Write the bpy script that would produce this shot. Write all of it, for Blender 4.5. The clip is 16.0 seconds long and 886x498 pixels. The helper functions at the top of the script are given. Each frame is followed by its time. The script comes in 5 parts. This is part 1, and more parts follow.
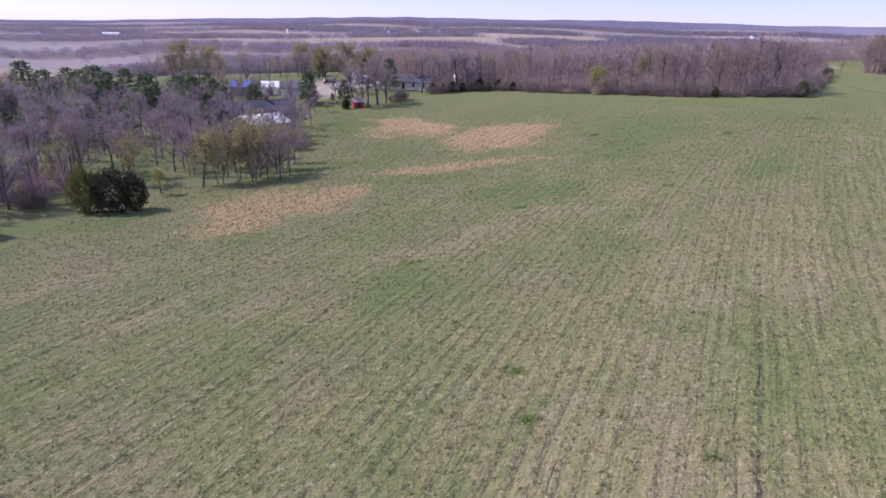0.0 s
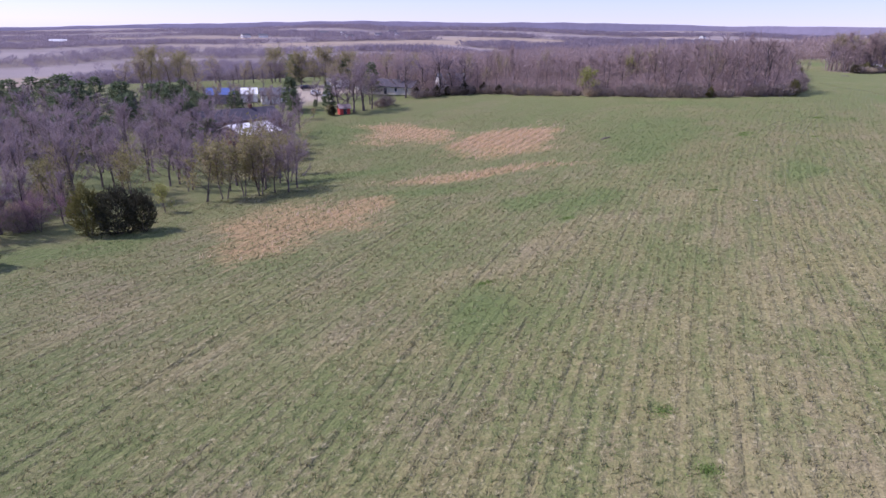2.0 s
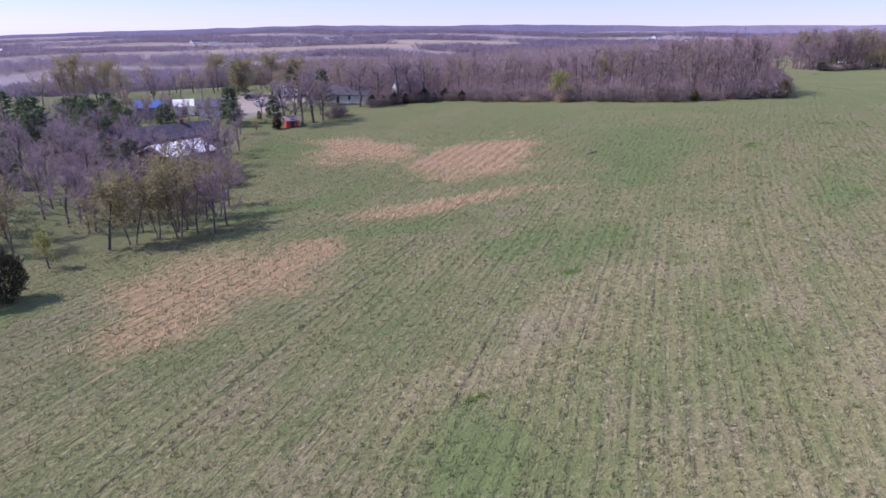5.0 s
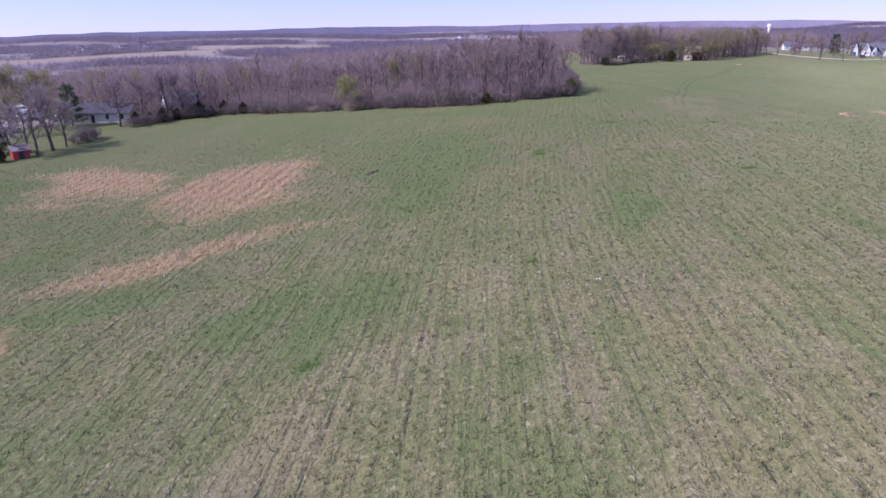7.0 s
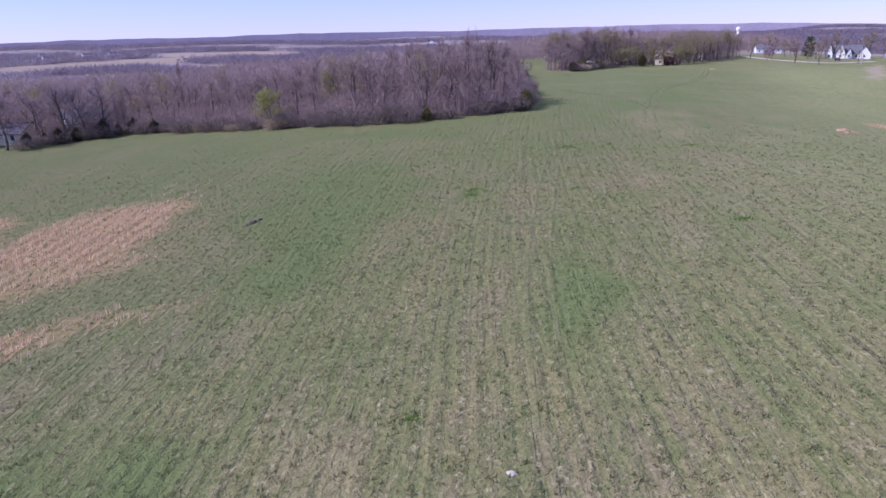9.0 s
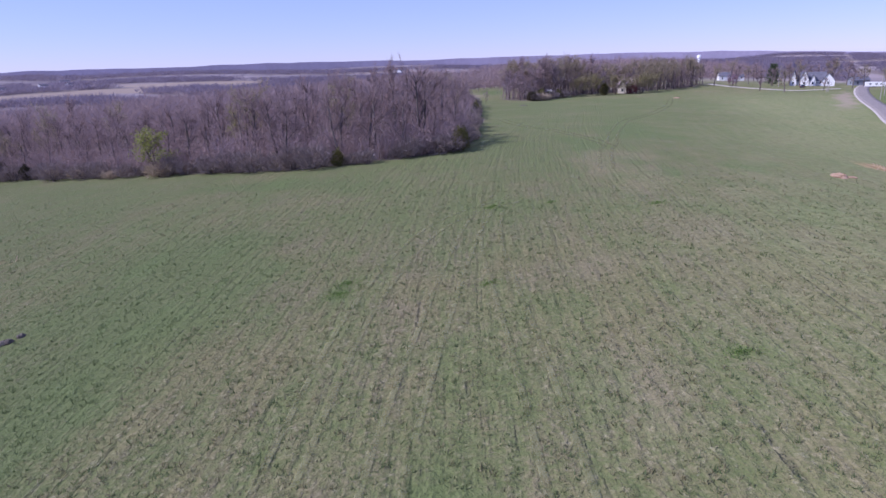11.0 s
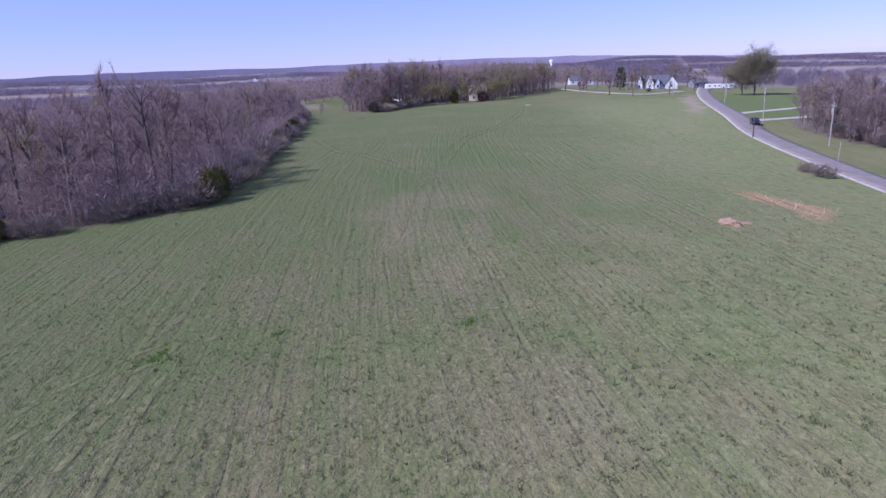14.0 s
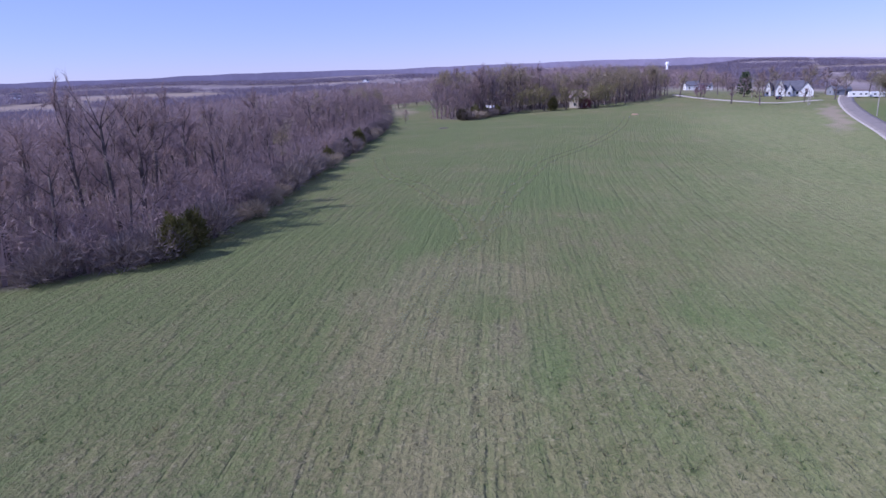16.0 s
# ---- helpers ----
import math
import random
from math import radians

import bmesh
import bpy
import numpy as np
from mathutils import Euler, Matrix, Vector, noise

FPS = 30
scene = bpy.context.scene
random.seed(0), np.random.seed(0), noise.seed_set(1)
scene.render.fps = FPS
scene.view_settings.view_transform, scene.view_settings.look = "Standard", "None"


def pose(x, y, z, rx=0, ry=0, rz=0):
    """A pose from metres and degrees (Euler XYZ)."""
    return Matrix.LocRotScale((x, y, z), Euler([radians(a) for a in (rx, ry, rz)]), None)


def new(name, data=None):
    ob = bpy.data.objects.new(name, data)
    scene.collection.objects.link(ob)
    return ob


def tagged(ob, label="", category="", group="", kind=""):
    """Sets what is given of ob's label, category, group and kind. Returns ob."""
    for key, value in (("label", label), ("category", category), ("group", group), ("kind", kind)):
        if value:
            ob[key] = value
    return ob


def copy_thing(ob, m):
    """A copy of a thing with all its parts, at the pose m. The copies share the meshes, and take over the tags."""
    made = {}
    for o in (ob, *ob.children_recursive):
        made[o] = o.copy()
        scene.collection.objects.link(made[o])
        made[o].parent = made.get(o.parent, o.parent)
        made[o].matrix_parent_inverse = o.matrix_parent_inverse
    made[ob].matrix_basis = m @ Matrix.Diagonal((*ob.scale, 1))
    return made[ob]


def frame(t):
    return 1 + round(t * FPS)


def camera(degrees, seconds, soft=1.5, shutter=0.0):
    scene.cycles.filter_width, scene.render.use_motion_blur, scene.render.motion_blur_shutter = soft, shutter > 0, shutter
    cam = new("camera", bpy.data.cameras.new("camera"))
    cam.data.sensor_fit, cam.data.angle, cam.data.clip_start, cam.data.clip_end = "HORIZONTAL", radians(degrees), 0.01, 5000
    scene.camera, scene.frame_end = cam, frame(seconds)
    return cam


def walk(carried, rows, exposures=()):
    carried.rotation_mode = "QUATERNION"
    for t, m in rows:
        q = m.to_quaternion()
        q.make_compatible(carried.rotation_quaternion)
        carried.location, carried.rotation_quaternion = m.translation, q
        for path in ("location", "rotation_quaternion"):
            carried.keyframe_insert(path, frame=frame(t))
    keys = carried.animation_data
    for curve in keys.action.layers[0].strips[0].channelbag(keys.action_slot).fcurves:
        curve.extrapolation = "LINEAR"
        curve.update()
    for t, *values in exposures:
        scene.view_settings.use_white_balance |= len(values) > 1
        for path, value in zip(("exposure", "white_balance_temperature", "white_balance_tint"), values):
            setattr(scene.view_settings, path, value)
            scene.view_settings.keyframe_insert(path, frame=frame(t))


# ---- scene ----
cam = camera(69.5, 16.0)
METRES, EYE, TILT, LEAN, TURN = 150.0, 16.95, -1.28, -4.07, 0.0
ROWS = [
    (0.0, 0.0, 0.0, 0.0, -0.96, -18.56, 2.87),
    (0.5, -0.02, 0.0011, 0.0008, -4.75, -18.7, 3.11),
    (1.0, -0.0367, 0.0075, 0.0016, -5.52, -18.72, 3.22),
    (1.5, -0.0496, 0.0187, 0.0025, -5.39, -18.64, 3.34),
    (2.0, -0.0602, 0.0333, 0.003, -4.82, -18.5, 3.42),
    (2.5, -0.0692, 0.0501, 0.0032, -3.93, -18.43, 3.49),
    (3.0, -0.0752, 0.0704, 0.0033, -4.47, -18.36, 3.73),
    (3.5, -0.0763, 0.0918, 0.003, -5.97, -18.37, 3.92),
    (6.0, -0.016, 0.1965, -0.0016, -15.07, -18.82, 5.03),
    (6.5, 0.0039, 0.2185, -0.0029, -23.11, -19.54, 5.15),
    (7.0, 0.0268, 0.2429, -0.0043, -24.57, -19.61, 5.27),
    (7.5, 0.0513, 0.2687, -0.006, -24.64, -19.57, 5.37),
    (8.0, 0.0768, 0.2956, -0.0076, -24.75, -19.54, 5.43),
    (8.5, 0.104, 0.3228, -0.0092, -26.68, -19.71, 5.58),
    (9.0, 0.1325, 0.3505, -0.0112, -26.77, -19.4, 5.65),
    (11.5, 0.277, 0.4821, -0.0233, -30.68, -17.08, 5.89),
    (12.0, 0.3053, 0.506, -0.0258, -33.47, -17.34, 5.92),
    (12.5, 0.3319, 0.5304, -0.0271, -40.39, -18.02, 5.95),
    (13.0, 0.3607, 0.5528, -0.0283, -42.97, -18.25, 6.04),
    (13.5, 0.392, 0.5721, -0.03, -43.48, -18.28, 6.13),
    (14.0, 0.4249, 0.5911, -0.0322, -41.23, -17.99, 6.24),
    (14.5, 0.4587, 0.6106, -0.0339, -36.11, -17.41, 6.38),
    (15.0, 0.4891, 0.6318, -0.0354, -34.23, -17.2, 6.41),
    (15.5, 0.5179, 0.6545, -0.036, -30.92, -16.82, 6.33),
    (16.0, 0.5439, 0.6786, -0.0344, -31.74, -16.82, 6.3),
]
walk(
    cam,
    [(t, pose(0, 0, EYE, TILT, LEAN, TURN) @ pose(METRES * x, METRES * y, METRES * z, 90 + pitch, roll, yaw)) for t, x, y, z, yaw, pitch, roll in ROWS],
    [(0.0, 0.50, 6250, 26), (3.5, 0.49, 6100, 28), (7.0, 0.37, 5850, 30), (9.0, 0.31, 5750, 30), (11.5, 0.15, 5600, 30), (13.5, 0.10, 5500, 30), (16.0, 0.04, 5400, 30)],
)

# ---- light: clear spring sky with a thin even veil, sun high on the left ----
SUN_AZ = Vector((-0.95, 0.31, 0.0)).normalized()
SUN_EL = radians(42)
world = bpy.data.worlds.new("world")
scene.world = world
world.use_nodes = True
wn = world.node_tree
sky = wn.nodes.new("ShaderNodeTexSky")
sky.sky_type = "NISHITA"
sky.sun_disc = False
sky.sun_elevation = SUN_EL
sky.sun_rotation = math.atan2(SUN_AZ.x, SUN_AZ.y)
sky.altitude = 900
sky.air_density = 1.0
sky.dust_density = 0.0
sky.ozone_density = 4.0
tint = wn.nodes.new("ShaderNodeMix")
tint.data_type, tint.blend_type = "RGBA", "MULTIPLY"
tint.inputs["Factor"].default_value = 1.0
tint.inputs["B"].default_value = (0.91, 0.90, 1.19, 1)
veil = wn.nodes.new("ShaderNodeMix")
veil.data_type = "RGBA"
veil.inputs["Factor"].default_value = 0.42
veil.inputs["B"].default_value = (4.6, 5.4, 6.5, 1)
wn.links.new(sky.outputs[0], veil.inputs["A"])
wn.links.new(veil.outputs["Result"], tint.inputs["A"])
wn.links.new(tint.outputs["Result"], wn.nodes["Background"].inputs[0])
wn.nodes["Background"].inputs[1].default_value = 0.104
sun_data = bpy.data.lights.new("sun", "SUN")
sun_data.energy, sun_data.angle, sun_data.color = 4.0, radians(0.53), (1.0, 0.965, 0.92)
sun = new("sun", sun_data)
toward = SUN_AZ * math.cos(SUN_EL) + Vector((0, 0, math.sin(SUN_EL)))
sun.rotation_mode = "QUATERNION"
sun.rotation_quaternion = toward.to_track_quat("Z", "Y")

# ---- the lie of the land ----
HILL_X, HILL_Y, HILL_S = (-40, 25, 90, 155, 220), (40, 105, 170, 235, 300), 50.0
HILLS = (-0.64, -4.09, -3.56, -1.14, -0.09, 2.82, -0.14, 0.86, -0.6, -0.09, 0.53, 3.43, 2.8, -0.13, 0.19, -1.69, -1.86, 1.8, 1.2, 0.77, -0.74, -1.25, 0.41, 0.53, 0.04)


def ramp(a, b, t):
    t = np.clip((t - a) / (b - a), 0, 1)
    return t * t * (3 - 2 * t)


def land(x, y):
    """Height of the ground: a ridge that carries the hayfield, a valley ahead on the left, rolling country far off."""
    x, y = np.asarray(x, float), np.asarray(y, float)
    s, q, r, a = -0.5 * x + 0.87 * y, 0.9 * x - 0.43 * y, np.hypot(x - 60, y - 100), np.arctan2(y, x)
    h = -4 - 24 * ramp(215, 560, s) - 12 * ramp(190, 520, q)
    far = ramp(0.15, 0.8, a) * ramp(2.3, 1.5, a)
    h = h + (-26 + 48 * far + 5 * np.sin(a * 9) + 4 * np.sin(a * 23 + 1)) * ramp(1400, 4300, r) + 4 * np.sin(x / 230 + 1) * np.sin(y / 310 + 2) * ramp(500, 1200, r)
    k = 0
    for cx in HILL_X:
        for cy in HILL_Y:
            h = h + HILLS[k] * np.exp(-((x - cx) ** 2 + (y - cy) ** 2) / (2 * HILL_S * HILL_S))
            k += 1
    return h


def belt(x, y):
    """Above 0 where the far country carries woods: uneven strips between its fields."""
    r, a = np.hypot(x - 60, y - 100), np.arctan2(y - 100, x - 60)
    return np.sin(15 * np.log(r + 1) + 1.7 * np.sin(6 * a + 1) + 1.1 * np.sin(17 * a + r / 500)) + 0.5 * np.sin(x / 130 + y / 210) - 0.42


def gz(x, y):
    return float(land(x, y))


def blob(x, y, cx, cy, ra, rb, deg=0.0):
    """1 in the middle of an ellipse, 0.5 on its rim, 0 outside; deg turns its long side from +y towards +x."""
    c, s = math.cos(radians(deg)), math.sin(radians(deg))
    k = 0.42 * min(rb, 6.0) if rb < 20 else 0.0
    x, y = x + k * np.sin(x / 4.6 + 1.4 * np.sin(y / 6.1)) + 0.5 * k * np.sin(y / 1.9 + x / 2.7), y + k * np.sin(y / 5.3 + 1.5 * np.sin(x / 4.9 + 2))
    u, v = (x - cx) * s + (y - cy) * c, (x - cx) * c - (y - cy) * s
    return np.clip(1.5 - np.sqrt((u / ra) ** 2 + (v / rb) ** 2), 0, 1)


def inside(x, y, poly):
    """Even-odd test of points against a polygon."""
    hit = np.zeros(np.shape(x), bool)
    for (ax, ay), (bx, by) in zip(poly, poly[1:] + poly[:1]):
        cross = (ay > y) != (by > y)
        hit ^= cross & (x < (bx - ax) * (y - ay) / (by - ay + 1e-12) + ax)
    return hit


WOODS = [(2, 222), (23, 219), (45, 189), (63, 163), (77, 156.5), (87, 156), (98, 168), (118, 201), (132, 222), (155, 258), (172, 286), (235, 408), (190, 440), (60, 400), (-40, 350), (-20, 250)]
GROVE = [(-150, 60), (-62, 78), (-51, 86), (-41, 97), (-22, 106), (-27, 130), (-34, 150), (-48, 185), (-70, 205), (-110, 240), (-190, 260)]
EAST_WOODS = [(247, 158), (229, 149), (217, 137), (213, 128), (212, 110), (225, 70), (320, 60), (330, 125), (292, 160)]
NORTH_GROVE = [(212, 324), (211, 304), (258, 329), (292, 328), (345, 330), (392, 356), (345, 402), (300, 402)]
ROAD = [(20, -8), (100, 57), (140, 90), (164, 110), (183, 126), (214, 151.5), (253, 176), (300, 206), (344, 232), (400, 262), (520, 322)]
SEDGE = [(-5, 155, 17, 8.5, -25), (14.5, 130.5, 14, 9.5, 20), (5, 102.5, 15, 4.4, 95), (-21, 78, 16, 8.5, 12), (-14, 88, 6, 5, 60), (139, 117.3, 7.5, 2.9, 42)]
PALE = [(16.5, 67.3, 5, 4, 60), (-2, 55.6, 6, 3, 40), (17.5, 46.7, 8, 5, 35), (-17, 46.3, 8, 4, 35), (24, 76.3, 6, 2.6, 32), (21, 58.8, 5, 3, 32), (37, 58.2, 8, 4.5, 35), (30, 45, 7, 4, 60), (104, 138, 10, 7, 35), (97, 130.5, 9, 3.4, 35), (95.4, 121.6, 10, 3.6, 35), (82.6, 103, 6, 4, 35), (69.2, 101.5, 3, 2.4, 0), (100.3, 112.7, 5, 3.4, 30), (109.5, 116.3, 9, 5, 40), (126, 129, 9, 4, 55), (6, 60, 9, 5, 30), (10, 25, 14, 7, 25), (225, 180, 26, 5, 55), (54, 103.5, 1.6, 1, 30), (60, 88, 8, 4, 32), (-30, 52, 9, 4, 40), (86, 96, 8, 4, 35)]
LUSH = [(5.3, 28, .9, .7, 0), (5.3, 32.8, .9, .8, 0), (72, 121, 1.2, .9, 30), (87, 113, 1.1, .8, 0), (60.5, 103.7, .9, .7, 0), (51.3, 109.6, 2.6, 1.0, 40), (30.1, 77, .9, .6, 0), (-1.4, 52.4, .8, .6, 0), (-1.8, 46.8, 5, 2.6, 35), (9, 81.3, 6, 2.6, 35), (10.8, 70.6, 2.0, 1, 30), (14.5, 78, 7, 2.6, 32), (-4.4, 93, 9, 3, 95), (31, 105, 12, 5, 40), (44, 84, 6, 3, 35), (-15, 115, 9, 2.6, 95), (-22, 167, 18, 5, 172), (-26, 112, 14, 5, 80), (42, 122, 14, 8, 40), (-44, 74, 12, 4.5, 40), (135, 165, 30, 9, 40), (120, 125, 12, 5, 40), (-28, 196, 12, 8, 100), (300, 190, 45, 9, 58), (255, 395, 26, 10, 40), (111, 153, 10, 5, 40), (60, 150, 16, 6, 130), (-56, 112, 22, 14, 0), (-62, 96, 20, 12, 20), (101.5, 125, 5, 1.8, 35), (65.4, 87.5, 1.1, .8, 0)]

# ---- materials ----


def material(name, rough=0.9):
    m = bpy.data.materials.new(name)
    m.use_nodes = True
    b = m.node_tree.nodes["Principled BSDF"]
    b.inputs["Roughness"].default_value = rough
    b.inputs["Specular IOR Level"].default_value = 0.2
    return m, m.node_tree, b


class Net:
    """Short names for the nodes of one material."""

    def __init__(self, tree):
        self.t = tree

    def put(self, socket, v):
        if isinstance(v, bpy.types.NodeSocket):
            self.t.links.new(v, socket)
        elif v is not None:
            socket.default_value = v

    def math(self, op, a, b=None, c=None, clamp=False):
        n = self.t.nodes.new("ShaderNodeMath")
        n.operation, n.use_clamp = op, clamp
        for s, v in zip(n.inputs, (a, b, c)):
            self.put(s, v)
        return n.outputs[0]

    def mix(self, f, a, b, mode="MIX"):
        n = self.t.nodes.new("ShaderNodeMix")
        n.data_type, n.blend_type = "RGBA", mode
        self.put(n.inputs["Factor"], f)
        self.put(n.inputs["A"], a if isinstance(a, bpy.types.NodeSocket) else (*a, 1))
        self.put(n.inputs["B"], b if isinstance(b, bpy.types.NodeSocket) else (*b, 1))
        return n.outputs["Result"]

    def noise(self, vec, scale, detail=3.0, rough=0.55):
        n = self.t.nodes.new("ShaderNodeTexNoise")
        self.put(n.inputs["Vector"], vec)
        n.inputs["Scale"].default_value, n.inputs["Detail"].default_value, n.inputs["Roughness"].default_value = scale, detail, rough
        return n.outputs["Fac"]

    def step(self, v, lo, hi):
        n = self.t.nodes.new("ShaderNodeMapRange")
        n.interpolation_type = "SMOOTHSTEP"
        self.put(n.inputs["Value"], v)
        n.inputs["From Min"].default_value, n.inputs["From Max"].default_value = lo, hi
        return n.outputs["Result"]

    def node(self, kind, out=0):
        return self.t.nodes.new(kind).outputs[out]

    def bump(self, height, strength, distance):
        n = self.t.nodes.new("ShaderNodeBump")
        n.inputs["Distance"].default_value = distance
        self.put(n.inputs["Strength"], strength)
        self.put(n.inputs["Height"], height)
        return n.outputs["Normal"]


def speckled(name, a, b, scale, rough=0.9, bump=0.0, c=None, vary=0.0):
    """A rough surface that wanders between two colours at two scales, and from object to object."""
    m, tree, shader = material(name, rough)
    n = Net(tree)
    pos = n.node("ShaderNodeNewGeometry", "Position")
    f = n.math("MULTIPLY_ADD", n.noise(pos, scale), 0.6, n.math("MULTIPLY", n.noise(pos, scale * 9), 0.4))
    col = n.mix(n.step(f, 0.36, 0.64), a, b)
    if c:
        col = n.mix(n.step(n.noise(pos, scale * 0.27, 4), 0.55, 0.7), col, c)
    if vary:
        r = n.node("ShaderNodeObjectInfo", "Random")
        col = n.mix(1.0, col, n.mix(r, (1 - vary,) * 3, (1 + vary,) * 3), "MULTIPLY")
    n.put(shader.inputs["Base Color"], col)
    if bump:
        n.put(shader.inputs["Normal"], n.bump(f, 0.6, bump))
    return m


def leafy(name, a, b, c, thin=0.25):
    """Small pieces of plant: colour from piece to piece, some light through them."""
    m, tree, shader = material(name, 0.8)
    n = Net(tree)
    isl = n.node("ShaderNodeNewGeometry", "Random Per Island")
    obj = n.node("ShaderNodeObjectInfo", "Random")
    col = n.mix(isl, a, b)
    col = n.mix(n.math("MULTIPLY", obj, 0.6), col, c)
    n.put(shader.inputs["Base Color"], col)
    t = tree.nodes.new("ShaderNodeBsdfTranslucent")
    n.put(t.inputs["Color"], col)
    mixer = tree.nodes.new("ShaderNodeMixShader")
    mixer.inputs[0].default_value = thin
    tree.links.new(shader.outputs[0], mixer.inputs[1])
    tree.links.new(t.outputs[0], mixer.inputs[2])
    tree.links.new(mixer.outputs[0], tree.nodes["Material Output"].inputs[0])
    return m


def ground_material():
    m, tree, shader = material("hayfield_ground", 0.95)
    shader.inputs["Diffuse Roughness"].default_value = 0.4
    n = Net(tree)
    pos = n.node("ShaderNodeNewGeometry", "Position")
    sep = tree.nodes.new("ShaderNodeSeparateXYZ")
    n.put(sep.inputs[0], pos)
    px, py = sep.outputs[0], sep.outputs[1]
    # the drilled rows are wide arcs round a far point on the right
    dx, dy = n.math("ADD", px, -640.0), n.math("ADD", py, 263.0)
    dist = n.math("SQRT", n.math("ADD", n.math("MULTIPLY", dx, dx), n.math("MULTIPLY", dy, dy)))
    ang = n.math("ARCTAN2", dy, dx)
    wob = n.math("MULTIPLY", n.math("ADD", n.noise(pos, 0.07, 3), -0.5), 0.6)
    rowed = n.math("ADD", dist, wob)

    def along(squeeze, scale, detail=3.0, rough=0.55):
        comb = tree.nodes.new("ShaderNodeCombineXYZ")
        n.put(comb.inputs[0], rowed)
        n.put(comb.inputs[1], n.math("MULTIPLY", ang, squeeze))
        return n.noise(comb.outputs[0], scale, detail, rough)

    streak = along(110.0, 1.5, 4, 0.65)
    broad = along(70.0, 0.4, 3)
    wave = along(20.0, 2.2, 2.0, 0.5)
    gate = n.step(n.math("ADD", n.noise(pos, 0.16, 4, 0.6), n.math("MULTIPLY", streak, 0.7)), 0.45, 0.80)
    each = along(3.0, 0.9, 2.0, 0.6)
    phase = n.math("MULTIPLY", rowed, 2 * math.pi / 2.05)
    rough = n.math("ADD", n.math("MULTIPLY", n.math("ADD", streak, -0.5), 1.5), n.math("MULTIPLY", n.math("ADD", each, -0.5), 2.4))

    def rows_at(shift, lo, hi, second):
        one = n.step(n.math("ADD", n.math("SINE", n.math("ADD", phase, shift)), rough), lo, hi)
        two = n.step(n.math("ADD", n.math("SINE", n.math("ADD", n.math("MULTIPLY", phase, 2.0), 2 * shift - math.pi / 2)), rough), lo + 0.1, hi + 0.15)
        return n.math("ADD", one, n.math("MULTIPLY", two, second), clamp=True)

    # the furrows' shade, drawn in dark colour, breaks into short gaps between the tussocks
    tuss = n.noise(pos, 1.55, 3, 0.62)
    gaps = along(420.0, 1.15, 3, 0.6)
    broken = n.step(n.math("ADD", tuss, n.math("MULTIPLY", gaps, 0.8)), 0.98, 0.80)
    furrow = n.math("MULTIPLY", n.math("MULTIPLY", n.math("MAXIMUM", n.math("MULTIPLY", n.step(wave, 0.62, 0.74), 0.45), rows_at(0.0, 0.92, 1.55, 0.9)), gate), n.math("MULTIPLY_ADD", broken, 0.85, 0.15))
    ridge = n.math("MULTIPLY", rows_at(-0.85, 0.45, 1.1, 0.8), gate)
    fine = n.step(n.noise(pos, 3.2, 4, 0.7), 0.25, 0.75)
    speck = n.step(n.noise(pos, 7.0, 3, 0.7), 0.35, 0.65)
    mid = n.noise(pos, 0.9, 4, 0.6)
    big = n.noise(pos, 0.045, 4, 0.6)
    cover, use = tree.nodes.new("ShaderNodeVertexColor"), tree.nodes.new("ShaderNodeVertexColor")
    cover.layer_name, use.layer_name = "cover", "use"
    cs, us = tree.nodes.new("ShaderNodeSeparateColor"), tree.nodes.new("ShaderNodeSeparateColor")
    n.put(cs.inputs[0], cover.outputs[0])
    n.put(us.inputs[0], use.outputs[0])
    # thin spring grass over pale stubble
    dry = n.math("ADD", n.math("ADD", n.math("MULTIPLY", streak, 0.65), n.math("MULTIPLY", broad, 0.6)), n.math("ADD", n.math("MULTIPLY", big, 0.75), n.math("MULTIPLY", fine, 0.34)))
    dry = n.math("ADD", dry, n.math("MULTIPLY", n.math("MULTIPLY", cs.outputs[2], n.step(n.math("ADD", mid, broad), 0.6, 1.3)), 0.26))
    dry = n.math("SUBTRACT", dry, n.math("MULTIPLY", n.math("MULTIPLY", cs.outputs[1], n.step(n.math("ADD", mid, broad), 0.5, 1.2)), 0.34))
    green = n.mix(mid, (0.116, 0.142, 0.048), (0.19, 0.214, 0.08))
    straw = n.mix(fine, (0.196, 0.170, 0.078), (0.278, 0.243, 0.116))
    straw = n.mix(n.step(n.math("ADD", n.noise(pos, 0.11, 4), n.math("MULTIPLY", streak, 0.5)), 0.66, 0.92), straw, n.mix(fine, (0.19, 0.156, 0.084), (0.275, 0.23, 0.132)))
    spot = n.noise(pos, 0.12, 5, 0.65)
    dry = n.math("ADD", dry, n.math("MULTIPLY", spot, 0.7))
    col = n.mix(n.step(dry, 1.25, 1.86), green, straw)
    col = n.mix(n.math("MULTIPLY", n.step(n.math("ADD", cs.outputs[1], n.math("MULTIPLY", n.math("ADD", mid, -0.5), 0.9)), 0.45, 1.0), 0.4), col, (0.130, 0.185, 0.058))
    col = n.mix(n.math("MULTIPLY", n.step(n.math("ADD", cs.outputs[2], n.math("MULTIPLY", n.math("ADD", n.math("ADD", mid, broad), -1.0), 1.1)), 0.35, 1.25), 0.26), col, (0.335, 0.283, 0.165))
    col = n.mix(1.0, col, n.mix(speck, (0.845, 0.868, 0.85), (1.02, 1.048, 1.025)), "MULTIPLY")
    # colour lift for the slope that falls away from the sun
    col = n.mix(n.math("MULTIPLY", cover.outputs["Alpha"], n.step(n.math("ADD", mid, streak), 0.55, 1.35)), col, n.mix(fine, (0.195, 0.225, 0.084), (0.32, 0.332, 0.155)))
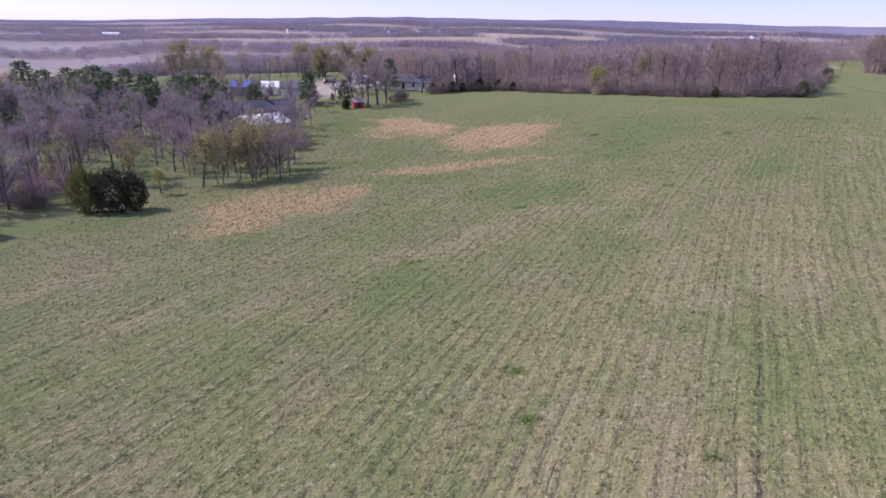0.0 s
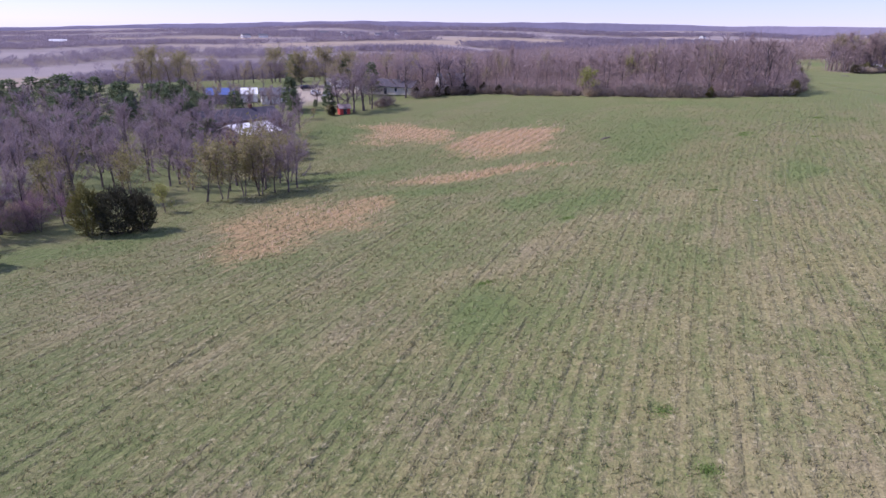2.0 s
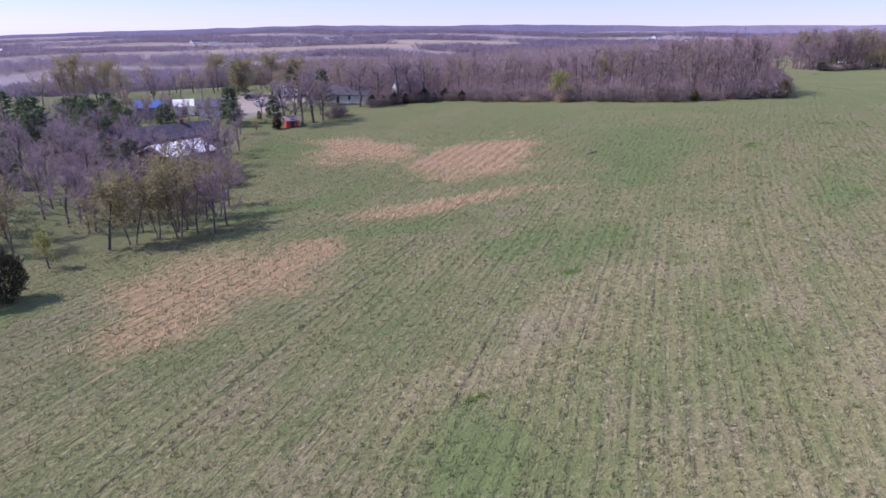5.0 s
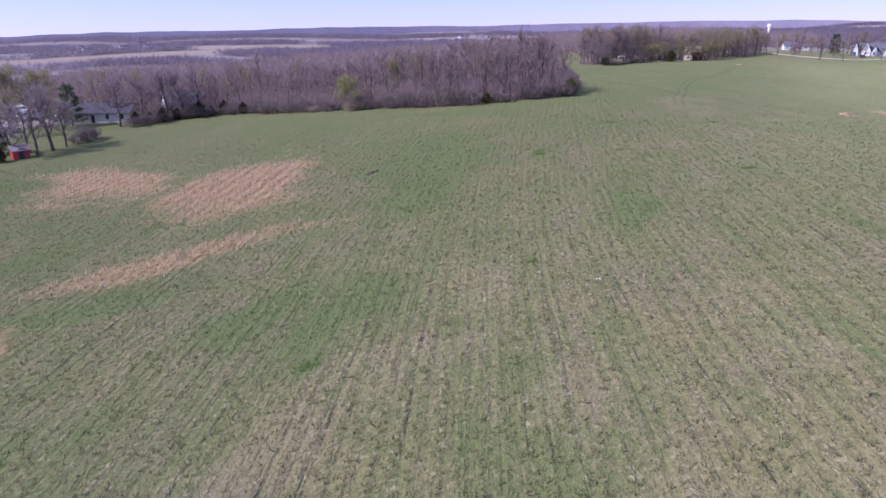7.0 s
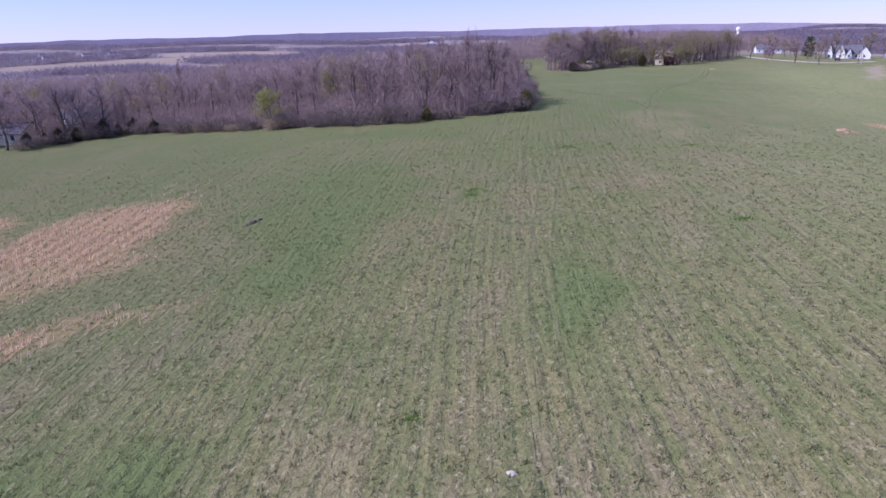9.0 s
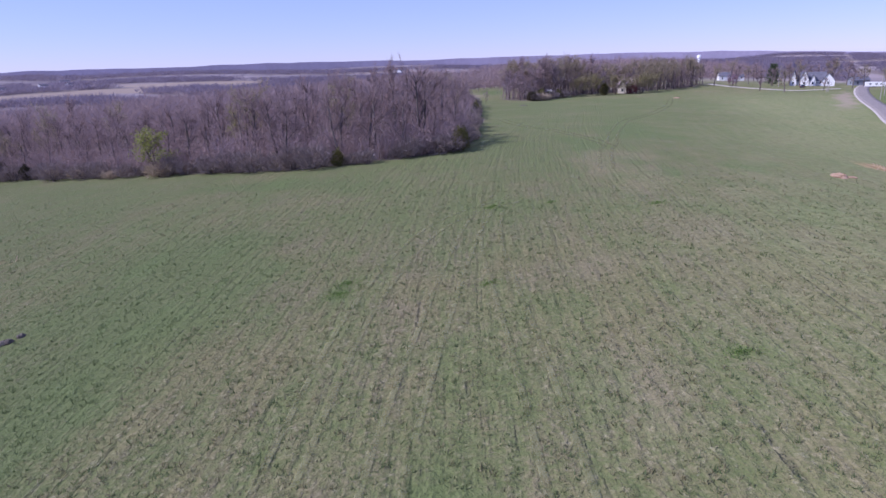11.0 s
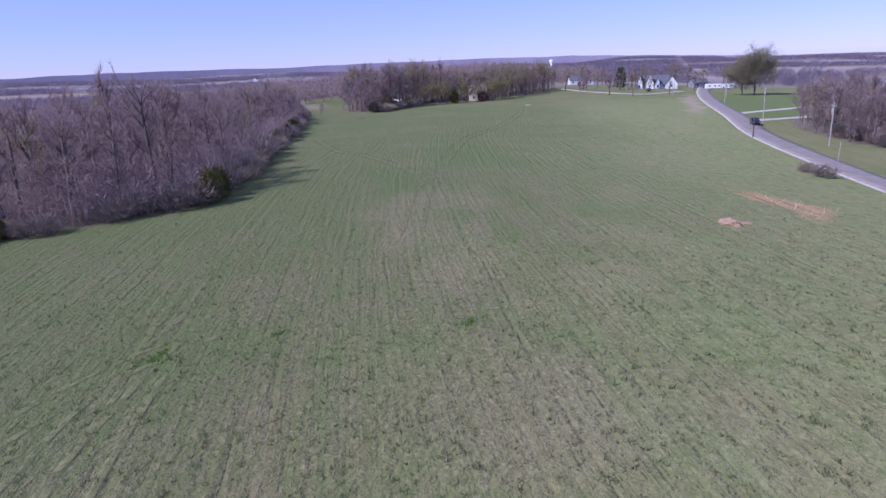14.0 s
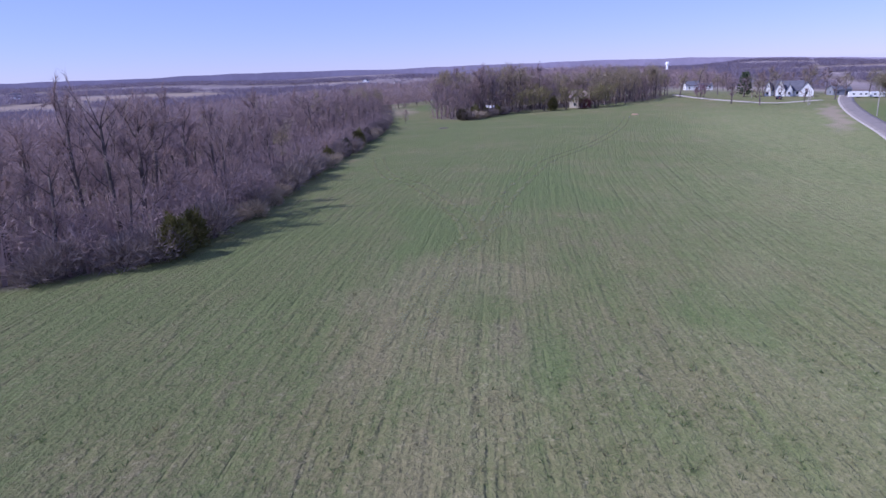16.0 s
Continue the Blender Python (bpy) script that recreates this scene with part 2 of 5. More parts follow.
    # clumps of pale stubble between the drilled rows, sparser towards the green back of the ridge
    back = n.step(n.math("ADD", n.math("MULTIPLY", px, 0.53), n.math("MULTIPLY", py, 0.85)), 75.0, 140.0)
    clump = n.math("MULTIPLY", n.step(along(460.0, 3.0, 4, 0.7), 0.52, 0.64), n.math("MULTIPLY_ADD", ridge, 0.75, 0.25))
    clump = n.math("MULTIPLY", clump, n.math("MULTIPLY", n.math("SUBTRACT", 1.0, n.math("MULTIPLY", back, 0.75)), n.step(dry, 1.05, 1.70)))
    col = n.mix(n.math("MULTIPLY", clump, 0.86), col, (0.42, 0.38, 0.215))
    # dark colour for the shade lying in the furrows
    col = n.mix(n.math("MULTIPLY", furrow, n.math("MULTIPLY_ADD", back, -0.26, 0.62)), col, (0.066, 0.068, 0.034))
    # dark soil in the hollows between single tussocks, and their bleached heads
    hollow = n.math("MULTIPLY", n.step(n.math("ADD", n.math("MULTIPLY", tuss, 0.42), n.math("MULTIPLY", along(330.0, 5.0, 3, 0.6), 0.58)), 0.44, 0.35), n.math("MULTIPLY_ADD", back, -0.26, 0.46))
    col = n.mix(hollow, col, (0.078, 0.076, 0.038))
    heads = n.math("MULTIPLY", n.step(n.noise(pos, 2.3, 4, 0.65), 0.585, 0.68), n.math("MULTIPLY_ADD", n.step(dry, 1.15, 1.75), 0.34, 0.06))
    col = n.mix(heads, col, (0.44, 0.40, 0.24))
    # brown thatch under the thin sward on the crown of the ridge
    lay = n.math("ADD", n.math("MULTIPLY", px, 0.53), n.math("MULTIPLY", py, 0.85))
    thatch = n.math("MULTIPLY", n.math("MULTIPLY", n.step(lay, 88.0, 122.0), n.step(lay, 240.0, 150.0)), n.step(n.math("ADD", broad, n.math("ADD", n.math("MULTIPLY", streak, 0.5), n.math("MULTIPLY", spot, 0.5))), 0.80, 1.08))
    col = n.mix(n.math("MULTIPLY", thatch, 0.24), col, n.mix(speck, (0.115, 0.108, 0.046), (0.18, 0.166, 0.078)))
    # broom sedge
    sedge = n.step(n.math("ADD", cs.outputs[0], n.math("MULTIPLY", n.math("ADD", n.math("ADD", n.math("MULTIPLY", mid, 0.5), n.math("MULTIPLY", streak, 0.5)), -0.5), 1.7)), 0.22, 0.95)
    col = n.mix(n.math("MULTIPLY", sedge, 0.85), col, n.mix(fine, (0.37, 0.235, 0.115), (0.49, 0.335, 0.18)))
    # furrow shade between the sedge rows, put in as dark brown
    col = n.mix(n.math("MULTIPLY", n.math("MULTIPLY", sedge, n.step(n.math("ADD", n.math("SINE", phase), n.math("MULTIPLY", rough, 0.8)), 0.35, 0.95)), n.math("MULTIPLY_ADD", n.step(cs.outputs[0], 0.55, 0.95), 0.5, 0.08)), col, (0.15, 0.105, 0.055))
    # far pasture in pale mauve that includes haze, leaf litter under the trees, bare tilled land far off, worn earth
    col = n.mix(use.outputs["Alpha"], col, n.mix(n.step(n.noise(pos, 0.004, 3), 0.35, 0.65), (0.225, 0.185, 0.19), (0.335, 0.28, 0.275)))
    col = n.mix(us.outputs[0], col, n.mix(mid, (0.13, 0.10, 0.082), (0.205, 0.165, 0.14)))
    col = n.mix(us.outputs[1], col, n.mix(n.noise(pos, 0.012, 4), (0.30, 0.235, 0.18), (0.42, 0.335, 0.25)))
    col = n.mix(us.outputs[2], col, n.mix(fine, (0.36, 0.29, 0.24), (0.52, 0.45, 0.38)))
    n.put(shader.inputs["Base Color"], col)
    h = n.math("ADD", n.math("MULTIPLY", wave, -0.4), n.math("ADD", n.math("MULTIPLY", fine, 0.22), n.math("MULTIPLY", streak, 0.4)))
    crest = n.math("MULTIPLY", n.math("SINE", n.math("ADD", n.math("MULTIPLY", phase, 2.0), math.pi / 2)), n.math("MULTIPLY_ADD", back, -0.05, 0.075))
    h = n.math("ADD", n.math("ADD", h, n.math("MULTIPLY", crest, n.math("ADD", gaps, 0.4))), n.math("ADD", n.math("MULTIPLY", tuss, 0.5), n.math("MULTIPLY", furrow, -0.25)))
    n.put(shader.inputs["Normal"], n.bump(h, n.math("MULTIPLY_ADD", back, -0.12, 0.95), 0.42))
    return m


GROUND = ground_material()
ASPHALT = speckled("worn_asphalt", (0.25, 0.215, 0.19), (0.32, 0.28, 0.25), 0.6, 0.9, 0.01, (0.21, 0.182, 0.162))
GRAVEL = speckled("pale_gravel", (0.42, 0.37, 0.31), (0.58, 0.53, 0.46), 1.1, 0.95, 0.03)
BARK = speckled("grey_brown_bark", (0.085, 0.066, 0.06), (0.155, 0.128, 0.118), 2.0, 0.95, 0.02, vary=0.25)
TWIG = leafy("bare_twigs", (0.30, 0.222, 0.21), (0.42, 0.318, 0.30), (0.355, 0.27, 0.262), 0.34)
TWIG_WARM = leafy("budding_twigs", (0.33, 0.265, 0.19), (0.48, 0.395, 0.285), (0.40, 0.325, 0.255), 0.45)
BRUSH = leafy("brush_twigs", (0.19, 0.15, 0.135), (0.29, 0.24, 0.215), (0.25, 0.205, 0.20), 0.22)
BUD = leafy("olive_yellow_buds", (0.215, 0.20, 0.085), (0.34, 0.315, 0.14), (0.28, 0.245, 0.12), 0.45)
FRESH = leafy("fresh_yellow_green_leaves", (0.24, 0.27, 0.07), (0.38, 0.40, 0.12), (0.33, 0.33, 0.11), 0.45)
NEEDLE = leafy("pine_needles", (0.085, 0.125, 0.07), (0.175, 0.22, 0.125), (0.14, 0.17, 0.095), 0.45)
CEDAR = leafy("dark_cedar_foliage", (0.040, 0.044, 0.030), (0.085, 0.080, 0.048), (0.09, 0.072, 0.045), 0.25)
OLIVE = leafy("olive_cedar_foliage", (0.11, 0.11, 0.035), (0.20, 0.185, 0.065), (0.15, 0.13, 0.05), 0.25)
DULL = leafy("dull_olive_buds", (0.22, 0.20, 0.125), (0.33, 0.30, 0.19), (0.27, 0.245, 0.155), 0.4)
PLUM_TWIG = leafy("purple_grey_twigs", (0.245, 0.19, 0.21), (0.37, 0.295, 0.32), (0.305, 0.245, 0.265), 0.42)
ROSE = leafy("rose_redbud_twigs", (0.28, 0.16, 0.20), (0.42, 0.27, 0.31), (0.34, 0.22, 0.26), 0.35)
PLUM = leafy("plum_red_foliage", (0.10, 0.035, 0.045), (0.20, 0.07, 0.08), (0.15, 0.05, 0.06), 0.2)
# lavender in the base colour stands for the haze over far woods
HAZY_TREES = leafy("distant_woods", (0.25, 0.21, 0.25), (0.285, 0.24, 0.285), (0.268, 0.226, 0.27), 0.5)
DRY_BLADE = leafy("dry_grass_blades", (0.18, 0.164, 0.078), (0.325, 0.298, 0.16), (0.25, 0.228, 0.12), 0.35)
GREEN_BLADE = leafy("green_grass_blades", (0.11, 0.15, 0.058), (0.19, 0.232, 0.095), (0.152, 0.188, 0.08), 0.5)
CLOVER = leafy("clover_leaves", (0.15, 0.235, 0.06), (0.24, 0.33, 0.10), (0.19, 0.28, 0.08), 0.5)
SEDGE_BLADE = leafy("broom_sedge_blades", (0.56, 0.42, 0.28), (0.78, 0.61, 0.44), (0.66, 0.50, 0.34), 0.45)
WHITE = speckled("white_siding", (0.74, 0.74, 0.73), (0.82, 0.82, 0.81), 0.8, 0.6)
CREAM = speckled("cream_siding", (0.60, 0.54, 0.44), (0.70, 0.64, 0.54), 0.8, 0.7)
GREY_WALL = speckled("grey_siding", (0.22, 0.23, 0.26), (0.30, 0.31, 0.34), 0.8, 0.7)
BRICK = speckled("red_brown_brick", (0.12, 0.062, 0.048), (0.19, 0.10, 0.078), 2.5, 0.9)
RED = speckled("barn_red_boards", (0.38, 0.05, 0.045), (0.50, 0.09, 0.075), 1.5, 0.8)
SHINGLE = speckled("grey_shingles", (0.10, 0.10, 0.12), (0.17, 0.17, 0.20), 1.2, 0.9, 0.01)
DARK_SHINGLE = speckled("dark_purple_grey_shingles", (0.055, 0.05, 0.065), (0.09, 0.083, 0.105), 1.2, 0.9, 0.01)
PINK_SHINGLE = speckled("weathered_reddish_shingles", (0.27, 0.20, 0.20), (0.38, 0.30, 0.30), 1.2, 0.9, 0.01)
WHITE_METAL = speckled("white_metal_roof", (0.78, 0.78, 0.80), (0.88, 0.88, 0.90), 0.5, 0.4)
BLUE_METAL = speckled("blue_metal_roof", (0.08, 0.12, 0.30), (0.11, 0.16, 0.38), 0.5, 0.4)
DARK = speckled("dark_grey_paint", (0.03, 0.03, 0.04), (0.05, 0.05, 0.06), 1.0, 0.4)
WOOD = speckled("silver_grey_pole_wood", (0.30, 0.27, 0.24), (0.44, 0.41, 0.37), 3.0, 0.9)
DARK_WOOD = speckled("dark_creosoted_wood", (0.075, 0.055, 0.05), (0.14, 0.11, 0.10), 3.0, 0.9)
CLAY = speckled("orange_clay_soil", (0.33, 0.215, 0.135), (0.43, 0.30, 0.20), 1.6, 0.95, 0.06)
STONE = speckled("grey_field_stone", (0.09, 0.075, 0.06), (0.18, 0.155, 0.125), 2.0, 0.9, 0.03)


def glass_material(name, col, rough=0.1):
    m, tree, b = material(name, rough)
    b.inputs["Base Color"].default_value = (*col, 1)
    b.inputs["Specular IOR Level"].default_value = 0.6
    return m


PANE = glass_material("dark_window_glass", (0.03, 0.04, 0.06))
PAINT = glass_material("black_blue_car_paint", (0.012, 0.014, 0.03), 0.25)
RUBBER = speckled("black_rubber", (0.015, 0.015, 0.015), (0.03, 0.03, 0.03), 4.0, 0.8)
CHROME = glass_material("bright_metal", (0.6, 0.6, 0.62), 0.3)
CHROME.node_tree.nodes["Principled BSDF"].inputs["Metallic"].default_value = 1.0

# ---- mesh tools ----


class Geo:
    """Vertices and faces of one mesh."""

    def __init__(self):
        self.v, self.f = [], []

    def face(self, *pts):
        k = len(self.v)
        self.v.extend(tuple(p) for p in pts)
        self.f.append(tuple(range(k, k + len(pts))))

    def tube(self, a, b, ra, rb, sides=4):
        a, b = Vector(a), Vector(b)
        d = (b - a).normalized()
        u = d.orthogonal().normalized()
        w = d.cross(u)
        k = len(self.v)
        for p, r in ((a, ra), (b, rb)):
            for i in range(sides):
                t = 2 * math.pi * i / sides
                self.v.append(tuple(p + (u * math.cos(t) + w * math.sin(t)) * r))
        for i in range(sides):
            j = (i + 1) % sides
            self.f.append((k + i, k + j, k + sides + j, k + sides + i))
        if rb > 0.03 and sides > 4:
            self.f.append(tuple(k + sides + i for i in range(sides)))

    def box(self, x0, y0, z0, x1, y1, z1, bevel=0.0):
        """A box whose upright edges may be cut off by bevel."""
        c = bevel
        ring = [(x0 + c, y0), (x1 - c, y0), (x1, y0 + c), (x1, y1 - c), (x1 - c, y1), (x0 + c, y1), (x0, y1 - c), (x0, y0 + c)] if c else [(x0, y0), (x1, y0), (x1, y1), (x0, y1)]
        self.prism(ring, z0, z1)

    def prism(self, ring, z0, z1):
        k, m = len(self.v), len(ring)
        self.v.extend((x, y, z0) for x, y in ring)
        self.v.extend((x, y, z1) for x, y in ring)
        self.f.extend((k + i, k + (i + 1) % m, k + m + (i + 1) % m, k + m + i) for i in range(m))
        self.f.append(tuple(k + m + i for i in range(m)))
        self.f.append(tuple(k + m - 1 - i for i in range(m)))

    def mesh(self, name, mat, smooth=False):
        me = bpy.data.meshes.new(name)
        me.from_pydata(self.v, [], self.f)
        me.materials.append(mat)
        if smooth:
            me.polygons.foreach_set("use_smooth", [True] * len(me.polygons))
        return me


def part(name, geo, mat, parent=None, label="", smooth=False):
    ob = new(name, geo.mesh(name, mat, smooth))
    if parent:
        ob.parent = parent
    return tagged(ob, label)


def empty(name, m=None):
    ob = new(name)
    ob.empty_display_size = 0.5
    if m:
        ob.matrix_basis = m
    return ob


def on_ground(x, y, deg=0.0, sink=0.0, size=(1, 1, 1)):
    """A pose on the ground at (x, y), turned by deg."""
    return Matrix.LocRotScale((x, y, gz(x, y) - sink), Euler((0, 0, radians(deg))), size)


def shards(name, pts, mat, parent=None, label=""):
    """Loose triangles given as an array of n x 3 x 3."""
    pts = np.asarray(pts, np.float32)
    k = len(pts)
    me = bpy.data.meshes.new(name)
    me.vertices.add(3 * k)
    me.vertices.foreach_set("co", pts.ravel())
    me.loops.add(3 * k)
    me.loops.foreach_set("vertex_index", np.arange(3 * k, dtype=np.int32))
    me.polygons.add(k)
    me.polygons.foreach_set("loop_start", np.arange(0, 3 * k, 3, dtype=np.int32))
    me.update(calc_edges=True)
    me.materials.append(mat)
    ob = new(name, me)
    if parent:
        ob.parent = parent
    return tagged(ob, label)


def blades(rng, base, way, length, width):
    """Thin triangles from base along way."""
    way = way / np.linalg.norm(way, axis=1, keepdims=True)
    side = np.cross(way, rng.normal(size=way.shape))
    side /= np.linalg.norm(side, axis=1, keepdims=True) + 1e-9
    half = side * (np.asarray(width) / 2).reshape(-1, 1)
    return np.stack([base - half, base + half, base + way * np.asarray(length).reshape(-1, 1)], 1)


# ---- ground: one sheet out to the horizon ----


def build_ground():
    na = 640
    rad = [0.0]
    step = 1.6
    while rad[-1] < 4650:
        rad.append(rad[-1] + step)
        if rad[-1] > 250:
            step *= 1.045
    rad = np.array(rad[1:])
    th = np.arange(na) * 2 * math.pi / na
    x = 45 + rad[:, None] * np.cos(th)
    y = 110 + rad[:, None] * np.sin(th)
    z = land(x, y)
    nr = len(rad)
    co = np.stack([x, y, z], 2).reshape(-1, 3)
    co = np.vstack([co, [[45, 110, gz(45, 110)]]])
    i, j = np.meshgrid(np.arange(nr - 1), np.arange(na), indexing="ij")
    k = (j + 1) % na
    quads = np.stack([i * na + j, (i + 1) * na + j, (i + 1) * na + k, i * na + k], 2).reshape(-1, 4)
    tris = np.stack([np.full(na, nr * na), np.arange(na), (np.arange(na) + 1) % na], 1)
    me = bpy.data.meshes.new("ground")
    me.vertices.add(len(co))
    me.vertices.foreach_set("co", co.astype(np.float32).ravel())
    loops = np.concatenate([quads.ravel(), tris.ravel()]).astype(np.int32)
    me.loops.add(len(loops))
    me.loops.foreach_set("vertex_index", loops)
    me.polygons.add(len(quads) + len(tris))
    start = np.concatenate([np.arange(len(quads)) * 4, len(quads) * 4 + np.arange(len(tris)) * 3]).astype(np.int32)
    me.polygons.foreach_set("loop_start", start)
    me.update(calc_edges=True)
    me.polygons.foreach_set("use_smooth", [True] * len(me.polygons))
    X, Y = co[:, 0], co[:, 1]
    cover = np.zeros((len(co), 4), np.float32)
    use = np.zeros((len(co), 4), np.float32)
    for c, rows in enumerate((SEDGE, LUSH, PALE)):
        for row in rows:
            thin = 0.74 if c == 0 and row[0] < -12 else 0.8 if c == 0 and row[1] == 102.5 else 1.0
            cover[:, c] = np.maximum(cover[:, c], thin * blob(X, Y, *row))
    # more pale straw colour towards the road
    cover[:, 2] = np.clip(np.maximum(cover[:, 2], 0.55 * ramp(-60, -4, 0.64 * X - 0.77 * Y) * ramp(420, 330, np.hypot(X, Y))), 0, 1)
    # greener along the back of the ridge
    cover[:, 1] = np.maximum(cover[:, 1], 0.55 * ramp(105, 175, 0.53 * X + 0.85 * Y + 8 * np.sin(X / 13 + 1) * np.sin(Y / 19)) * ramp(460, 330, np.hypot(X, Y)))
    # pale grass colour that brightens the slope down to the road, turned from the sun
    cover[:, 3] = ramp(75, 130, 0.53 * X + 0.85 * Y) * ramp(-38, 0, 0.64 * X - 0.77 * Y + 6 * np.sin(X / 17) * np.sin(Y / 23)) * ramp(460, 330, np.hypot(X, Y))
    # mown lawns and pale verges beyond the road
    beyond = np.interp(X, [p[0] for p in ROAD], [p[1] for p in ROAD]) - Y
    cover[:, 3] *= ramp(2, -8, beyond)
    cover[:, 1] = np.maximum(cover[:, 1], 0.95 * ramp(0, 8, beyond) * ramp(225, 250, X) * ramp(460, 400, np.hypot(X, Y)))
    cover[:, 2] = np.where((beyond > 0) & (X < 250), 0.75 * ramp(0, 5, beyond), np.where((beyond > 0) & (X > 250), 0, cover[:, 2]))
    # litter beneath the woods
    for poly in (WOODS, EAST_WOODS, NORTH_GROVE):
        use[:, 0] = np.maximum(use[:, 0], inside(X, Y, poly) * 0.85)
    use[:, 0] = np.maximum(use[:, 0], inside(X, Y, GROVE) * 0.12)
    # distant tilled fields and pastures in uneven lots
    R = np.hypot(X - 60, Y - 100)
    lot = np.sin(X / 190 + 2.1 * np.sin(Y / 420)) * np.sin(Y / 240 + 1.7 * np.sin(X / 330) + 0.8)
    use[:, 1] = np.where((lot > 0.58) & (R > 900) & (belt(X, Y) < 0), 0.5, use[:, 1])
    # the mauve haze colour of the far pasture sets in with distance
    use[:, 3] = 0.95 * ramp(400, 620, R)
    use[:, 0] = np.maximum(use[:, 0], 0.8 * ramp(-0.1, 0.2, belt(X, Y)) * ramp(430, 600, R))
    for row in ((-275, 470, 150, 85, 65), (60, 1560, 130, 420, 150), (330, 1930, 180, 230, 120), (1080, 1820, 120, 160, 0), (-560, 1900, 220, 120, 60)):
        use[:, 1] = np.maximum(use[:, 1], (blob(X, Y, *row) > 0.5) * 0.95)
    # the tan bank beside the road, the straw verges of the meadow
    use[:, 1] = np.maximum(use[:, 1], 0.75 * np.clip(1.5 * blob(X, Y, 299, 214, 45, 2.6, 60), 0, 1))
    use[:, 1] = np.maximum(use[:, 1], 0.5 * np.clip(1.4 * blob(X, Y, 226, 382, 34, 8, 27), 0, 1))
    # worn earth: the farm lot, its lanes, the far meadow's tan end
    use[:, 2] = np.maximum(use[:, 2], np.clip(blob(X, Y, -36, 238, 22, 8, 5) * 1.6, 0, 0.9))
    use[:, 2] = np.maximum(use[:, 2], np.clip(blob(X, Y, -15, 240, 16, 5, 110) * 1.6, 0, 0.85))
    use[:, 2] = np.maximum(use[:, 2], np.clip(blob(X, Y, 240, 425, 22, 5, 60), 0, 0.45))
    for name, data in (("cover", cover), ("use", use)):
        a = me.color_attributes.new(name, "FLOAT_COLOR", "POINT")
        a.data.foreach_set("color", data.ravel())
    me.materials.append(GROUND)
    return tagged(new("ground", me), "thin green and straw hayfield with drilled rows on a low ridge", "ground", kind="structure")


build_ground()


def ribbon(name, line, width, mat, lift, label, kind="structure", step=3.0, category="road", depth=0.25, crown=0.0):
    """A strip that follows the ground along a smooth line."""
    pts = [Vector((*p, 0)) for p in line]
    dense = []
    for a, b, c, d in zip([pts[0]] + pts[:-2], pts[:-1], pts[1:], pts[2:] + [pts[-1]]):
        k = max(2, int((c - b).length / step))
        for i in range(k):
            t = i / k
            dense.append(0.5 * (2 * b + (c - a) * t + (2 * a - 5 * b + 4 * c - d) * t * t + (3 * b - a - 3 * c + d) * t ** 3))
    dense.append(pts[-1])
    g = Geo()
    cols = (-0.5, -0.49, -0.25, 0, 0.25, 0.49, 0.5)
    for i, p in enumerate(dense):
        d = (dense[min(i + 1, len(dense) - 1)] - dense[max(i - 1, 0)]).normalized()
        nrm = Vector((d.y, -d.x, 0))
        wob = 1 + 0.02 * noise.noise(p * 0.15)
        for c in cols:
            q = p + nrm * (c * width * wob)
            z = gz(q.x, q.y) + lift + crown * (1 - (2 * c) ** 2)
            g.v.append((q.x, q.y, z - (depth if abs(c) == 0.5 else 0)))
    m = len(cols)
    for i in range(len(dense) - 1):
        for j in range(m - 1):
            g.f.append((i * m + j, i * m + j + 1, (i + 1) * m + j + 1, (i + 1) * m + j))
    ob = part(name, g, mat, smooth=True)
    return tagged(ob, label, category, kind=kind)


ribbon("road", ROAD, 5.6, ASPHALT, 0.10, "pale worn asphalt country road running past the field", crown=0.06)
ribbon("shoulder", [(x - 1.85, y + 2.45) for x, y in ROAD], 0.9, GRAVEL, 0.05, "pale gravel shoulder along the field side of the road", category="shoulder")
ribbon("driveway", [(257, 178), (266, 177), (285, 172.5), (310, 166)], 3.2, GRAVEL, 0.07, "pale concrete driveway off the road", category="driveway")
ribbon("driveway", [(238, 166), (246, 164), (262, 158)], 3.0, GRAVEL, 0.07, "pale gravel driveway beside the roadside trees", category="driveway")
ribbon("driveway", [(392, 352), (382, 339), (362, 307), (347, 268), (360, 262), (378, 262)], 3.6, GRAVEL, 0.07, "long pale driveway across the lawn to the white house", category="driveway")


def track(line, label, width=0.6):
    """The two wheel marks of a tractor, pressed pale into the grass."""
    for off in (-0.85, 0.85):
        pts = []
        for i, p in enumerate(line):
            a, b = line[max(i - 1, 0)], line[min(i + 1, len(line) - 1)]
            ln = math.hypot(b[0] - a[0], b[1] - a[1])
            pts.append((p[0] + off * (b[1] - a[1]) / ln, p[1] - off * (b[0] - a[0]) / ln))
        ribbon("tyre_track", pts, width, TRODDEN, 0.045, label, category="track", step=2.5, depth=0.02)


def trodden():
    m, tree, shader = material("trodden_straw_grass", 0.95)
    n = Net(tree)
    pos = n.node("ShaderNodeNewGeometry", "Position")
    n.put(shader.inputs["Base Color"], n.mix(n.noise(pos, 3.0, 4), (0.20, 0.21, 0.09), (0.35, 0.335, 0.17)))
    n.put(shader.inputs["Alpha"], n.math("MULTIPLY", n.step(n.noise(pos, 0.9, 5, 0.7), 0.38, 0.66), 0.58))
    return m


TRODDEN = trodden()
TRACK_LABEL = "faint pale wheel marks pressed into the grass"
track([(96, 130), (107.5, 142.5), (116, 150), (126.5, 160.8), (140, 173), (153.6, 184.6), (169, 194), (185.8, 205), (220, 231), (258, 263.8)], TRACK_LABEL)
